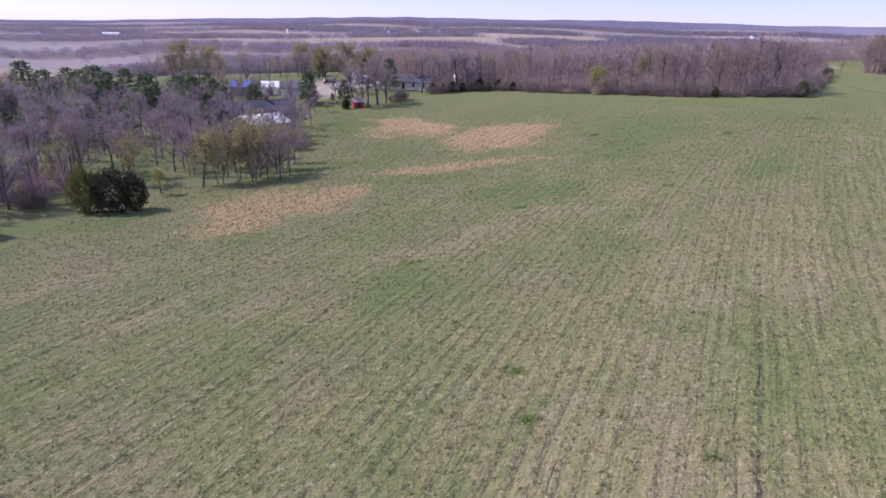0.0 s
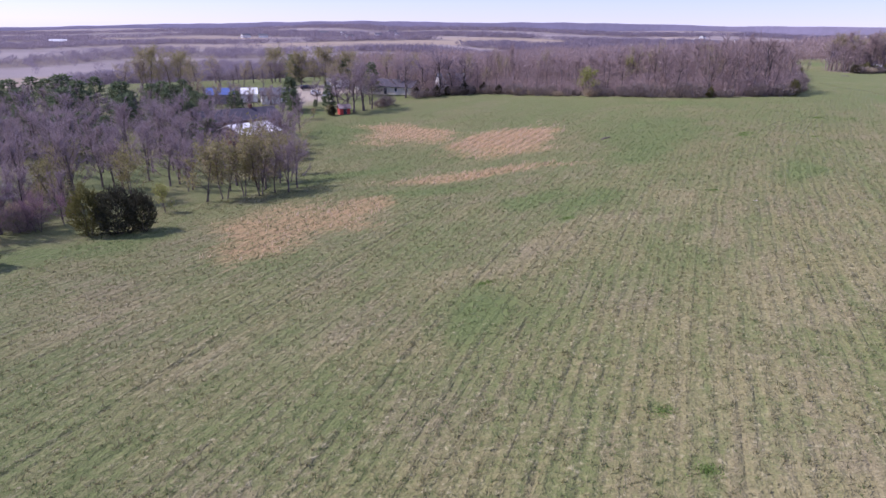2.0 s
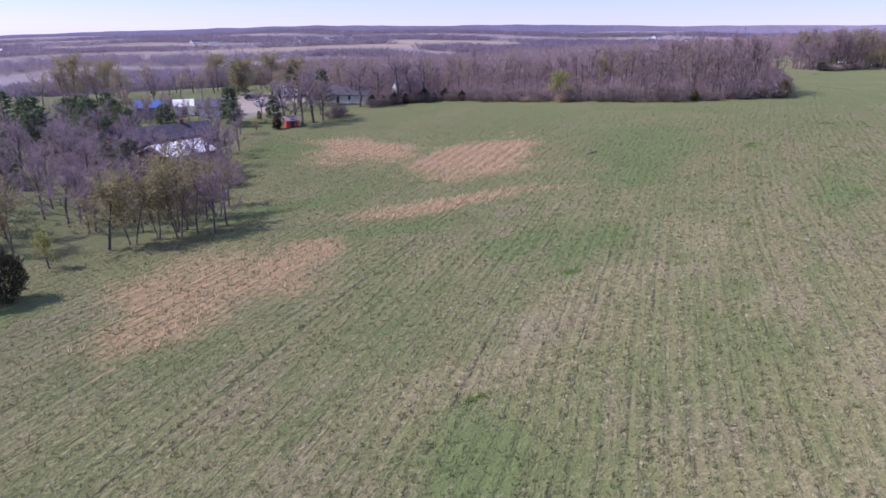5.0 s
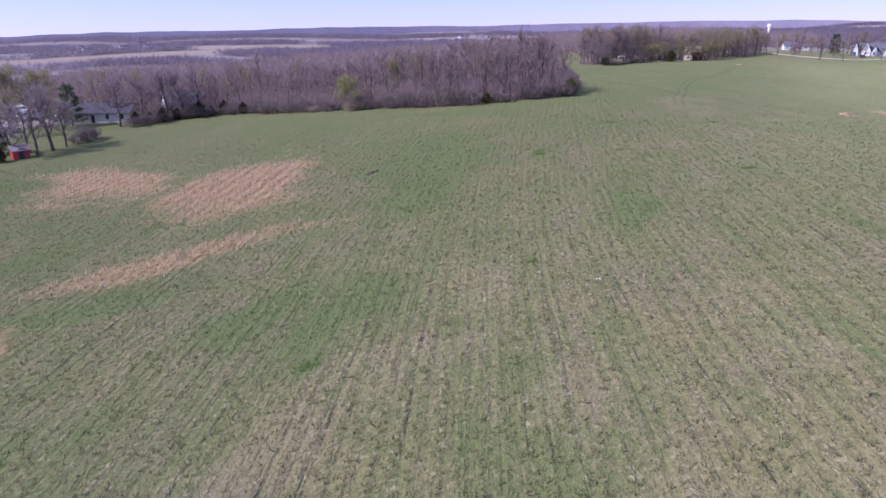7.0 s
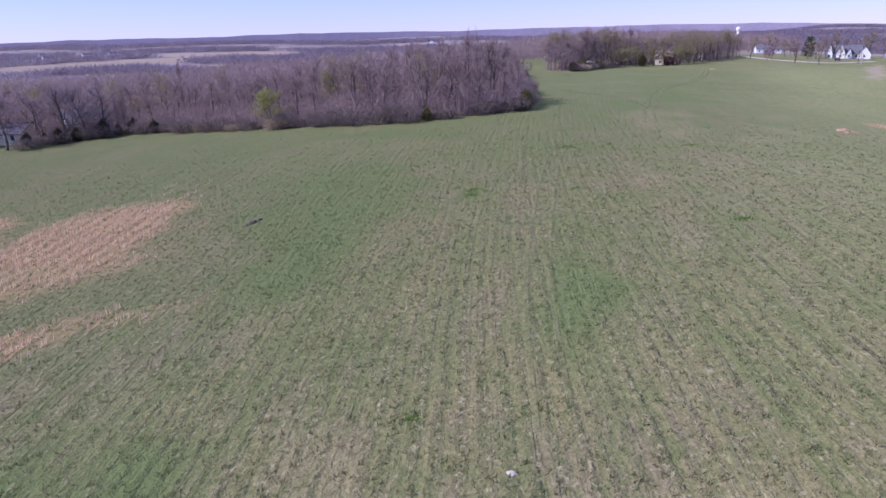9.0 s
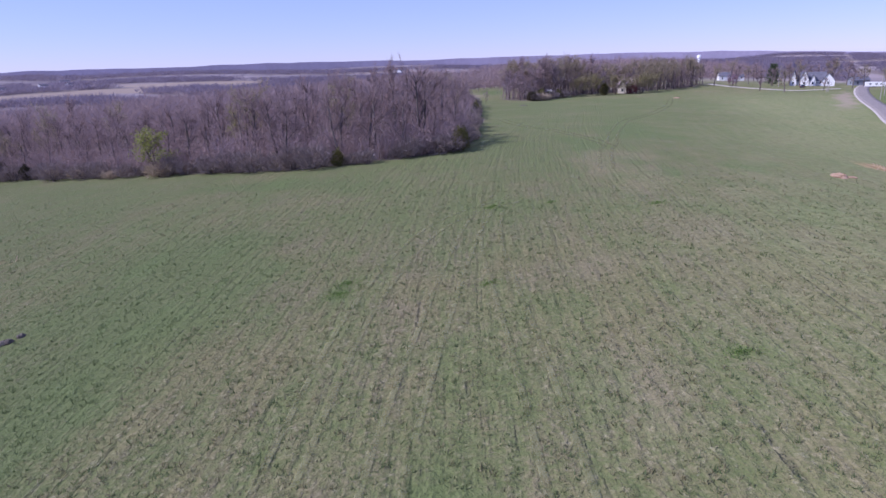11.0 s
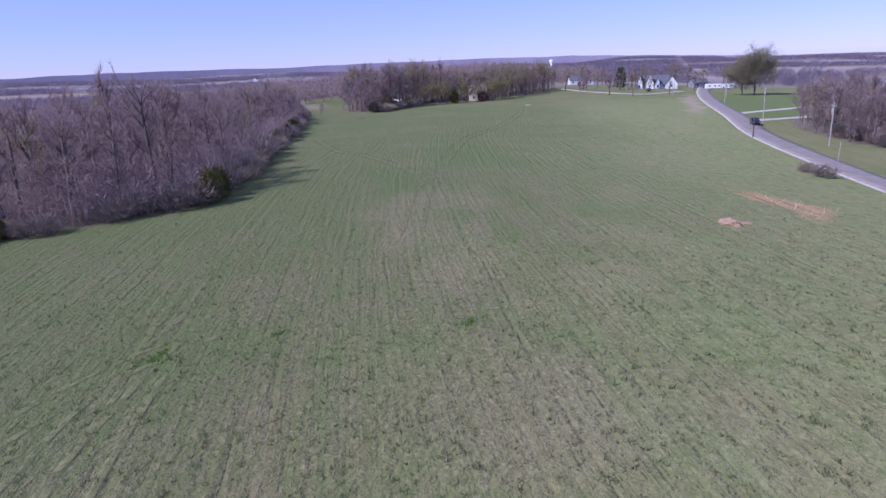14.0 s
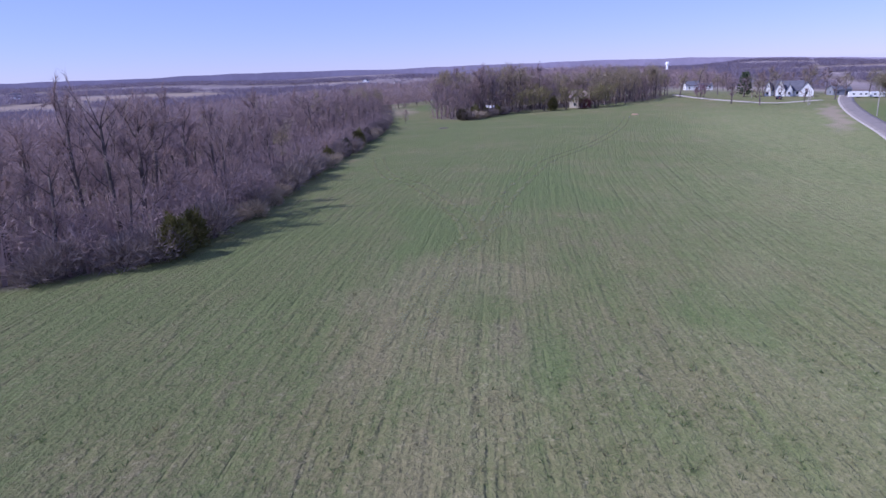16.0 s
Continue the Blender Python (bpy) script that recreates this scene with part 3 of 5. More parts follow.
track([(112, 146), (116, 154), (119, 163.7), (122.5, 176), (123, 184), (128, 197), (134, 210)], TRACK_LABEL)

track([(76, 125), (71, 120.5), (63.7, 112.3), (52.5, 98), (46.2, 89.5), (40.5, 81), (35, 72)], TRACK_LABEL, 0.36)
track([(71, 119), (65.2, 110.5), (57.5, 95.8), (51, 83.8), (46.2, 75), (39.5, 64.7)], TRACK_LABEL, 0.36)
track([(76, 122), (70, 121), (62.5, 117), (51.4, 105), (41.7, 90.8)], TRACK_LABEL, 0.36)

# ---- trees ----


def bough(g, rng, p, way, length, r0, r1, n, sides, lift=0.12, wander=0.22):
    """A limb of n bent pieces; returns its points."""
    pts, d = [Vector(p)], Vector(way).normalized()
    for i in range(n):
        d = (d + Vector(rng.normal(0, wander, 3)) + Vector((0, 0, lift))).normalized()
        q = pts[-1] + d * (length / n)
        a, b = i / n, (i + 1) / n
        g.tube(pts[-1], q, r0 + (r1 - r0) * a, r0 + (r1 - r0) * b, sides)
        pts.append(q)
    return pts


def bare_tree(name, seed, height, spread, limbs, twigs, twig_mat=None, leaf_mat=None, leaves=0, bark=None, low=0.3, stems=1, leaf_size=0.22, label="", category="tree", rise=1.0):
    """A leafless broadleaf tree: trunk with limbs and branches, a crown of fine twigs, buds where it has them."""
    rng = np.random.default_rng(seed)
    root = empty(name)
    g = Geo()
    ends, ways = [], []
    for st in range(stems):
        a = rng.uniform(0, 6.28)
        lean = Vector((math.cos(a), math.sin(a), 0)) * (0.06 if stems == 1 else 0.28)
        r = 0.017 * height / math.sqrt(stems)
        trunk = bough(g, rng, (lean.x * 0.8, lean.y * 0.8, -0.3), Vector((0, 0, 1)) + lean, height * 0.66, r, r * 0.4, 5, 5, 0.1, 0.06)

        def spray(br):
            for a0, b0 in zip(br[:-1], br[1:]):
                for _ in range(twigs):
                    ends.append(a0.lerp(b0, rng.uniform(0, 1)))
                    ways.append(b0 - a0)

        for i in range(limbs):
            f = low + (0.98 - low) * (i + rng.uniform(0, 0.8)) / limbs
            k = min(int(f * 5), 4)
            p = trunk[k].lerp(trunk[k + 1], f * 5 - k)
            b = i * 2.4 + rng.uniform(-0.5, 0.5)
            up = rise * (0.75 + 0.9 * f + rng.uniform(-0.15, 0.3))
            ln = spread * (1.2 - 0.4 * f) * rng.uniform(0.75, 1.1)
            lim = bough(g, rng, p, Vector((math.cos(b), math.sin(b), up)), ln, r * 0.26, r * 0.06, 4, 3, 0.08, 0.17)
            spray(lim[2:])
            for j in range(5):
                u = rng.uniform(0.2, 1.0)
                k2 = min(int(u * 4), 3)
                q = lim[k2].lerp(lim[k2 + 1], u * 4 - k2)
                d2 = (lim[k2 + 1] - lim[k2]).normalized() + Vector(rng.normal(0, 0.5, 3)) + Vector((0, 0, 0.2))
                br = bough(g, rng, q, d2, ln * rng.uniform(0.35, 0.6), r * 0.09, r * 0.03, 1, 3, 0.1, 0.18)
                spray([br[0], br[0].lerp(br[1], 0.5), br[1]])
        for j in range(4):
            spray(bough(g, rng, trunk[-1], Vector(rng.normal(0, 0.4, 3)) + Vector((0, 0, 1)), spread * 0.6, r * 0.25, r * 0.04, 3, 3, 0.15, 0.15))
    part("trunk", g, bark or BARK, root, smooth=True)
    e, w = np.array(ends), np.array([v.normalized() for v in ways])
    d = w + rng.normal(0, 0.62, w.shape) + np.array([0, 0, 0.15])
    shards("crown", blades(rng, e, d, rng.uniform(0.10, 0.28, len(e)) * spread * 0.95, np.full(len(e), 0.0033 * height)), twig_mat or TWIG, root)
    if leaves:
        pick = rng.integers(0, len(e), leaves)
        base = e[pick] + rng.normal(0, 0.05 * spread, (leaves, 3)) + d[pick] * 0.12 * spread
        shards("leaves", blades(rng, base, rng.normal(size=(leaves, 3)), rng.uniform(0.7, 1.4, leaves) * leaf_size, np.full(leaves, leaf_size)), leaf_mat, root)
    return tagged(root, label, category)


def bushy(name, seed, height, radius, count, size, mat, label, category="shrub", stems=9, cone=0.0, leaf=None, leaves=0, slim=0.34):
    """A dense shrub or cedar: stems, and a ragged mass of sprays from the ground up."""
    rng = np.random.default_rng(seed)
    root = empty(name)
    g = Geo()
    for i in range(stems):
        a = i * 2.4
        bough(g, rng, (0.12 * radius * math.cos(a), 0.12 * radius * math.sin(a), -0.2), (math.cos(a) * radius / height, math.sin(a) * radius / height, 1), height * rng.uniform(0.5, 0.85), 0.03 + 0.008 * height, 0.02, 3, 4, 0.05, 0.15)
    part("stem", g, BARK, root)
    u = rng.normal(size=(count, 3))
    u /= np.linalg.norm(u, axis=1, keepdims=True)
    rr = rng.uniform(0.25, 1.0, count) ** 0.45
    lump = 1 + 0.22 * np.sin(u[:, 0] * 5 + seed) * np.sin(u[:, 1] * 4 + 2 * seed) + 0.14 * np.sin(u[:, 2] * 9 + u[:, 0] * 6)
    h = np.clip(0.48 + 0.5 * u[:, 2] * rr * lump, 0.01, 1.15)
    taper = 1 - cone * h
    p = np.stack([u[:, 0] * rr * lump * radius * taper, u[:, 1] * rr * lump * radius * taper, h * height], 1)
    d = u * np.array([1, 1, 0.5]) + np.array([0, 0, 0.7]) + rng.normal(0, 0.45, (count, 3))
    shards("foliage", blades(rng, p, d, rng.uniform(0.7, 1.5, count) * size, np.full(count, size * slim)), mat, root)
    if leaves:
        k = rng.integers(0, count, leaves)
        shards("leaves", blades(rng, p[k], rng.normal(size=(leaves, 3)), np.full(leaves, size * 0.5), np.full(leaves, size * 0.4)), leaf, root)
    return tagged(root, label, category)


def pine(name, seed, height, radius, label, mat=None, tight=1.0):
    """A pine or spruce: straight trunk, whorls of boughs with sprays of needles."""
    rng = np.random.default_rng(seed)
    root = empty(name)
    g = Geo()
    bough(g, rng, (0, 0, -0.3), (0, 0, 1), height, 0.018 * height, 0.03, 6, 6, 0.2, 0.02)
    base, way = [], []
    tiers = int(height * 1.1)
    for i in range(tiers):
        f = i / tiers
        z = height * (0.12 + 0.87 * f)
        ln = radius * (1 - f) ** 0.55 * rng.uniform(0.75, 1.15) + 0.25
        for j in range(6):
            a = i * 1.1 + j * 1.047 + rng.uniform(-0.25, 0.25)
            tip = Vector((math.cos(a) * ln, math.sin(a) * ln, z + ln * rng.uniform(-0.12, 0.3)))
            g.tube((0, 0, z), tip, 0.05, 0.02, 3)
            for k in range(int(14 * tight)):
                u = rng.uniform(0.3, 1.0)
                base.append(Vector((0, 0, z)).lerp(tip, u))
                way.append((math.cos(a), math.sin(a), 0.35))
    part("trunk", g, BARK, root)
    b, w = np.array(base), np.array(way) + rng.normal(0, 0.65, (len(way), 3))
    shards("needles", blades(rng, b + rng.normal(0, 0.12, b.shape), w, rng.uniform(0.6, 1.3, len(b)), np.full(len(b), 0.42)), mat or NEEDLE, root)
    return tagged(root, label, "pine tree")


class Grower:
    """Places a kind of tree again and again: the built ones first, then copies of them."""

    def __init__(self, models):
        self.models, self.used = models, [False] * len(models)

    def put(self, x, y, size=1.0, turn=0.0, which=0, wide=1.0, sink=0.0, label="", name=""):
        which %= len(self.models)
        m = on_ground(x, y, turn, sink, (size * wide, size * wide, size))
        if not self.used[which]:
            self.used[which] = True
            ob = self.models[which]
            ob.matrix_basis = m
        else:
            src = self.models[which]
            keep = src.matrix_basis.copy()
            src.matrix_basis = Matrix.Identity(4)
            ob = copy_thing(src, m)
            src.matrix_basis = keep
        if label:
            tagged(ob, label)
        if name:
            ob.name = name
        return ob


TREE_LABEL = "tall bare grey-brown tree standing at the edge of the woods"
wood_trees = Grower([bare_tree("bare_tree", 11 + i, h, s, l, t, low=lo, label=TREE_LABEL) for i, (h, s, l, t, lo) in enumerate(
    ((15, 4.8, 8, 20, .20), (14, 4.4, 8, 20, .22), (16.5, 4.8, 8, 20, .26), (13, 4.6, 8, 20, .16), (15.5, 4.2, 8, 20, .22), (12, 4.2, 7, 20, .14)))])
warm_trees = Grower([bare_tree("budding_tree", 31 + i, 15, 4.8, 9, 13, TWIG_WARM, BUD, 420, label="tall tree with a haze of yellow-brown buds in the woods", leaf_size=0.2) for i in range(2)])
for ob in (*wood_trees.models, *warm_trees.models):
    tagged(ob, group="trees of the woods")


def near_edge(x, y, poly):
    """Distance to the stretch of polygon that faces the field."""
    best = 1e9
    for (ax, ay), (bx, by) in zip(poly[:-1], poly[1:]):
        t = max(0, min(1, ((x - ax) * (bx - ax) + (y - ay) * (by - ay)) / ((bx - ax) ** 2 + (by - ay) ** 2)))
        best = min(best, math.hypot(ax + t * (bx - ax) - x, ay + t * (by - ay) - y))
    return best


def simple_crowns(name, seeds, mat, label, size=(4.2, 11.5), count=70, seed=5, category="woods", wide=0.055):
    """Many far crowns in one mesh: fans of upright sprays on a stem."""
    rng = np.random.default_rng(seed)
    out = []
    for x, y, s in seeds:
        rad, top = size[0] * s * rng.uniform(0.8, 1.2), size[1] * s * rng.uniform(0.85, 1.15)
        z = gz(x, y)
        u = rng.normal(size=(count, 3))
        u /= np.linalg.norm(u, axis=1, keepdims=True)
        rr = rng.uniform(0.2, 1, count) ** 0.5
        p = np.array([x, y, z + top * 0.52]) + u * rr[:, None] * np.array([rad, rad, top * 0.46])
        d = u * 0.8 + np.array([0, 0, 0.3]) + rng.normal(0, 0.6, u.shape)
        out.append(blades(rng, p, d, rng.uniform(0.28, 0.55, count) * rad, np.full(count, 0.03 + wide * rad)))
        k = 3
        out.append(blades(rng, np.tile([[x, y, z - 0.3]], (k, 1)), np.tile([[0, 0, 1.0]], (k, 1)) + rng.normal(0, 0.07, (k, 3)), np.full(k, top * 0.8), np.full(k, 0.3 * s)))
    return tagged(shards(name, np.concatenate(out), mat), label, category, kind="stuff")


def fill_woods():
    rng = np.random.default_rng(3)
    front = WOODS[:12]
    placed, rest = [], []
    tries = 0
    while tries < 9000:
        tries += 1
        x, y = rng.uniform(-40, 235), rng.uniform(150, 440)
        if not inside(np.array(x), np.array(y), WOODS):
            continue
        e = near_edge(x, y, front)
        gap = 4.0 if e < 22 else 5.2
        if e < 1.8 or any((x - a) ** 2 + (y - b) ** 2 < gap * gap for a, b, _ in placed):
            continue
        placed.append((x, y, e))
    placed.sort(key=lambda p: p[2] + 0.10 * max(0, math.hypot(p[0] - 75, p[1] - 150) - 30))
    for i, (x, y, e) in enumerate(placed):
        size = (rng.uniform(0.72, 1.0) if e > 5 else rng.uniform(0.55, 0.85)) * (1.12 if 68 < x < 100 and y < 215 else 1.0)
        if i < 240:
            grower = warm_trees if rng.random() < 0.16 else wood_trees
            grower.put(x, y, size, rng.uniform(0, 360), int(rng.integers(0, 6)), rng.uniform(0.9, 1.2))
        else:
            rest.append((x, y, size))
    low = []
    while len(low) < 1500:
        x, y = rng.uniform(0, 190), rng.uniform(152, 300)
        if inside(np.array(x), np.array(y), WOODS) and near_edge(x, y, front) < (30 if len(low) % 3 == 0 else 13):
            low.append((x, y, rng.uniform(0.6, 1.2)))
    simple_crowns("undergrowth", low, TWIG, "bare grey-brown saplings and scrub beneath the woods", (2.0, 4.8), 105, 9, wide=0.023)
    simple_crowns("deep_woods", rest, TWIG, "dense bare grey-brown woods behind the field edge", count=280, seed=8, wide=0.04)


fill_woods()
# marked trees of the wood's edge
dead = Grower([bare_tree("tall_snag", 71, 16.5, 5.0, 7, 8, low=.42, rise=1.0, stems=1, label="tall weathered snag with few bare limbs above the brush")])
dead.put(86.0, 163.0, 1.0, 30, sink=0.1)
fresh = Grower([bare_tree("leafing_tree", 81, 9.5, 3.2, 8, 6, TWIG_WARM, FRESH, 1300, low=.12, stems=2, leaf_size=0.26, label="small tree with fresh yellow-green leaves before the woods")])
fresh.put(48, 184.5, 0.95, 40, wide=1.25)
fresh.put(66, 205, 1.2, 140)
brush = Grower([bushy("brush", 91 + i, h, r, 1150, 0.8, m, "tangled bare grey-brown brush along the wood's edge", "brush", slim=0.10) for i, (h, r, m) in enumerate(((2.8, 2.3, BRUSH), (2.2, 2.0, TWIG_WARM), (3.4, 2.2, BRUSH)))])
for ob in brush.models:
    tagged(ob, group="brush along the woods")
edge_cedar = Grower([bushy("cedar", 101, 4.2, 1.7, 1500, 0.5, CEDAR, "dark green cedar at the wood's edge", "cedar", 4, 0.5), bushy("olive_cedar", 102, 4.6, 1.9, 1500, 0.5, OLIVE, "olive-green cedar at the corner of the woods", "cedar", 4, 0.45)])


def dress_edges():
    rng = np.random.default_rng(14)
    line = WOODS[:12]
    for (ax, ay), (bx, by) in zip(line[:-1], line[1:]):
        ln = math.hypot(bx - ax, by - ay)
        k = int(ln / 2.7)
        for i in range(k):
            t = (i + rng.uniform(0, 0.8)) / k
            nx, ny = (by - ay) / ln, -(bx - ax) / ln
            o = rng.uniform(-1.6, 0.9)
            brush.put(ax + t * (bx - ax) - nx * o, ay + t * (by - ay) - ny * o, rng.uniform(0.5, 1.05), rng.uniform(0, 360), int(rng.integers(0, 3)), rng.uniform(0.9, 1.3))
    for x, y, s, w in ((89.3, 156, 0.8, 1), (91.2, 158.5, 0.75, 1), (70, 159, 0.55, 1), (122.5, 206, .7, 1), (131, 218, .8, 0), (140, 232, .9, 1), (149, 247, .8, 0), (27, 213, 0.7, 0)):
        edge_cedar.put(x, y, s, rng.uniform(0, 360), w)


dress_edges()

# ---- the grove by the farmhouse ----
grove_trees = Grower([bare_tree("grove_tree", 121 + i, h, s, 10, 13, PLUM_TWIG, low=.24, rise=0.85, label="bare purple-grey tree in the open grove by the farm") for i, (h, s) in enumerate(((11, 3.8), (12, 4.0), (10, 3.6)))])
bud_trees = Grower([bare_tree("budding_grove_tree", 131 + i, 8.5, 3.2, 8, 7, TWIG_WARM, BUD, 1300, low=.2, stems=2, leaf_size=0.22, label="slender tree with olive-yellow buds at the grove's edge") for i in range(2)])
pines = Grower([pine("pine_tree", 141, 14, 4.6, "dark green pine behind the bare grove trees"), pine("spruce_tree", 142, 11, 3.2, "dense dark green spruce by the farm lot", tight=1.4)])
great_bush = Grower([bushy("cedar_bush", 151, 6.2, 3.4, 3600, 0.5, CEDAR, "broad dark cedar bush at the field corner", "cedar", 6, 0.25), bushy("olive_bush", 152, 6.2, 2.6, 2600, 0.5, OLIVE, "olive-brown cedar bush at the field corner", "cedar", 6, 0.3)])


tall_bud = Grower([bare_tree("tall_budding_tree", 155, 14, 5.4, 9, 9, TWIG_WARM, BUD, 3000, low=.1, stems=3, rise=0.8, leaf_size=0.27, label="tall tree with a full haze of olive-yellow buds")])
redbud = Grower([bare_tree("redbud", 153, 5.2, 2.6, 9, 12, ROSE, low=.12, stems=3, label="low rose-purple budding shrub tree at the grove's corner")])
BUDDED = [(-92, 244, 1.9), (-82, 246, 1.7), (-41, 259, 1.7), (-32, 258, 1.9), (-23, 257, 1.7), (-55, 284, 1.8)]


def plant_grove():
    rng = np.random.default_rng(23)
    great_bush.put(-41.6, 82.0, 0.92, 0, 0, 0.85)
    great_bush.put(-39.2, 83.2, 0.8, 90, 0, 0.68)
    great_bush.put(-45.0, 81.8, 0.98, 0, 1, 0.85)
    great_bush.put(-50.5, 69.0, 0.6, 40, 0)
    for x, y, k in ((-52, 84, 1.0), (-55.5, 80, 1.1), (-50.5, 87.5, .8), (-58, 86, 1.2), (-54, 75.5, .8)):
        redbud.put(x, y, k, rng.uniform(0, 360), 0, 1.1)
    fresh.put(-39.7, 93.2, 0.5, 10)
    for x, y, s, w in ((-36, 99.5, .75, 0), (-33.5, 101, .8, 1), (-31, 102, .72, 0), (-28.5, 102.5, .85, 1), (-26.5, 103.5, .8, 0), (-24.3, 103, .95, 1), (-23.4, 106.5, .9, 0), (-29.5, 106, .9, 1), (-34, 107, .7, 0), (-52, 90, .75, 1), (-56, 96, .7, 0), (-47, 101, .7, 1), (-41, 108, .8, 0), (-51, 108, .85, 1), (-25.5, 112, .75, 1), (-58.5, 106, .8, 0)):
        k = rng.uniform(1.3, 1.55)
        if rng.random() < 0.5:
            bud_trees.put(x, y, s * k, rng.uniform(0, 360), w)
        else:
            grove_trees.put(x, y, s * k * 0.6, rng.uniform(0, 360), w)
    spots = []
    for _ in range(2500):
        x, y = rng.uniform(-118, -24), rng.uniform(64, 215)
        if not inside(np.array(x), np.array(y), GROVE) or any((x - a) ** 2 + (y - b) ** 2 < 22 for a, b in spots):
            continue
        if y < 106 and x > -54 or (abs(x + 43) < 11 and 150 < y < 184) or (x > -46 and 121 < y < 150) or (x > -55 and y > 190) or (x < -80 and y > 185):
            continue
        spots.append((x, y))
    spots = [(-50, 196), (-45, 199), (-41, 194), (-55, 192), (-47, 189), (-60, 198), (-33, 186), (-30, 112), (-33, 116), (-37, 113), (-40, 117), (-44, 114), (-28, 119), (-49, 127), (-46, 121), (-34, 152), (-31, 159), (-36.5, 147), (-51, 152), (-49, 156), (-30.5, 166), (-48, 149), (-34, 163), (-60, 209), (-64, 210), (-56, 210), (-45, 211), (-42, 212), (-50, 117), (-54, 112), (-57, 101), (-61, 96), (-64, 90), (-60, 88)] + spots
    for i, (x, y) in enumerate(spots[:215]):
        grove_trees.put(x, y, rng.uniform(0.85, 1.25) * (0.68 if y > 145 else 0.78 if x > -50 and y < 130 else 1.0), rng.uniform(0, 360), i, rng.uniform(0.95, 1.25))
    for x, y, s, w in ((-72, 136, 1.0, 0), (-80, 141, 1.05, 0), (-90, 138, 1.1, 0), (-86, 150, .95, 0), (-66, 139, .85, 0), (-75, 152, .9, 0), (-98, 150, 1.1, 0), (-57, 145, .95, 0), (-62, 158, 1.0, 0), (-56, 164, 1.05, 0), (-64, 178, 1.2, 0), (-106, 160, 1.1, 0), (-52, 150, .75, 0),
                       (-112, 142, 1.1, 0), (-68, 146, .95, 0), (-82, 134, .95, 0), (-95, 144, 1.0, 0), (-104, 148, 1.0, 0), (-88, 168, 1.0, 0), (-66, 184, .95, 0), (-74, 176, .95, 0), (-82, 190, 1.0, 0), (-90, 196, 1.0, 0), (-100, 190, 1.05, 0), (-62, 192, .85, 0), (-76, 198, .9, 0), (-108, 198, 1.0, 0), (-70, 208, .9, 0), (-70, 190, 1.15, 0), (-78, 182, 1.2, 0), (-86, 176, 1.25, 0), (-94, 186, 1.2, 0), (-100, 172, 1.2, 0), (-84, 164, 1.15, 0), (-72, 168, 1.1, 0), (-110, 180, 1.25, 0), (-118, 168, 1.25, 0), (-66, 200, 1.0, 0), (-58, 184, 1.0, 0), (-92, 160, 1.1, 0), (-50, 186, .95, 0), (-47, 146, .9, 0), (-26, 199.5, .72, 1), (-37.5, 203, .8, 1), (-36, 197.5, .62, 1), (-30.6, 206, .25, 1), (-14, 229, .85, 0), (-24, 255, 1.0, 0), (-44, 262, 1.0, 1)):
        grove = w == 0 and x < -45
        pines.put(x, y, s * (0.56 if grove else 0.85 if w == 0 else 1.0) * rng.uniform(0.88, 1.12), rng.uniform(0, 360), w, rng.uniform(1.25, 1.6) if grove else 1.0)
    for x, y, s in ((-60, 103, 1.0), (-57, 91, .9), (-54, 84, .7), (-62, 84, 1.0), (-31, 118, .9), (-29, 124, .8), (-30, 140, 1.1), (-32, 147, 1.0), (-33, 143, 1.2), (-37, 135, .9), (-58, 77, .8), (-27, 133, .7)):
        brush.put(x, y, s * 1.1, rng.uniform(0, 360), int(rng.integers(0, 3)), 1.2)
    for x, y, s, w in ((-18.6, 194, 1.05, 0), (-15.6, 196.5, 1.1, 1), (-13.3, 198.5, .95, 2), (-2.9, 219.5, 1.1, 0), (-20.2, 197, 1.0, 2), (9, 221, 1.05, 1), (3, 224, 1.1, 2), (-31, 214, .6, 0), (-22.5, 192.5, .9, 1), (12.5, 222, 1.0, 0), (17, 223, 1.1, 2), (-38.2, 150, .5, 1), (-40.6, 149, .55, 2), (-43, 149.5, .5, 0), (-36.5, 150.8, .55, 0), (-50, 160, .75, 1), (-54, 161, .7, 2), (-46.5, 163, .6, 0), (-57, 163, .8, 1), (-36, 165, .6, 2)):
        grove_trees.put(x, y, s * 1.22, rng.uniform(0, 360), w, 1.5 if y > 185 else 1.1, label="bare spreading tree on the farm's field edge")
    for x, y, s in ((-27, 222, 1.25), (-19, 226, 1.2), (-14, 208, 1.1), (-22, 236, 1.3), (-70, 225, 1.3), (-52, 240, 1.1), (-60, 246, 1.1), (-60, 205, .8), (-55, 207, .75), (-49, 206, .7), (-44, 208, .6), (-66, 206, .9)):
        warm_trees.put(x, y, s * 0.72, rng.uniform(0, 360), 0, 1.1)
    for x, y, s in ((0.8, 216.5, .8), (4, 218, .7), (-8.9, 202.5, .9), (-11, 201, .7), (13, 219, .8), (7.5, 218.5, .9)):
        brush.put(x, y, s, rng.uniform(0, 360), int(rng.integers(0, 3)), 1.2)
    for x, y, s in ((16.5, 218.5, .95), (7.5, 218.5, .8), (19.5, 218.5, .6), (1, 222, .7), (4.5, 221, .6), (11, 219, .7), (23, 219.5, .8), (-10, 204.5, .55), (-8.2, 206, .5), (-24.5, 190.5, .7)):
        edge_cedar.put(x, y, s, 0, 0, 1.1)
    for x, y, s in BUDDED:
        tall_bud.put(x, y, s * 0.6, x * 40, 0, 1.1, label="tall tree with a full haze of yellow buds behind the farm")
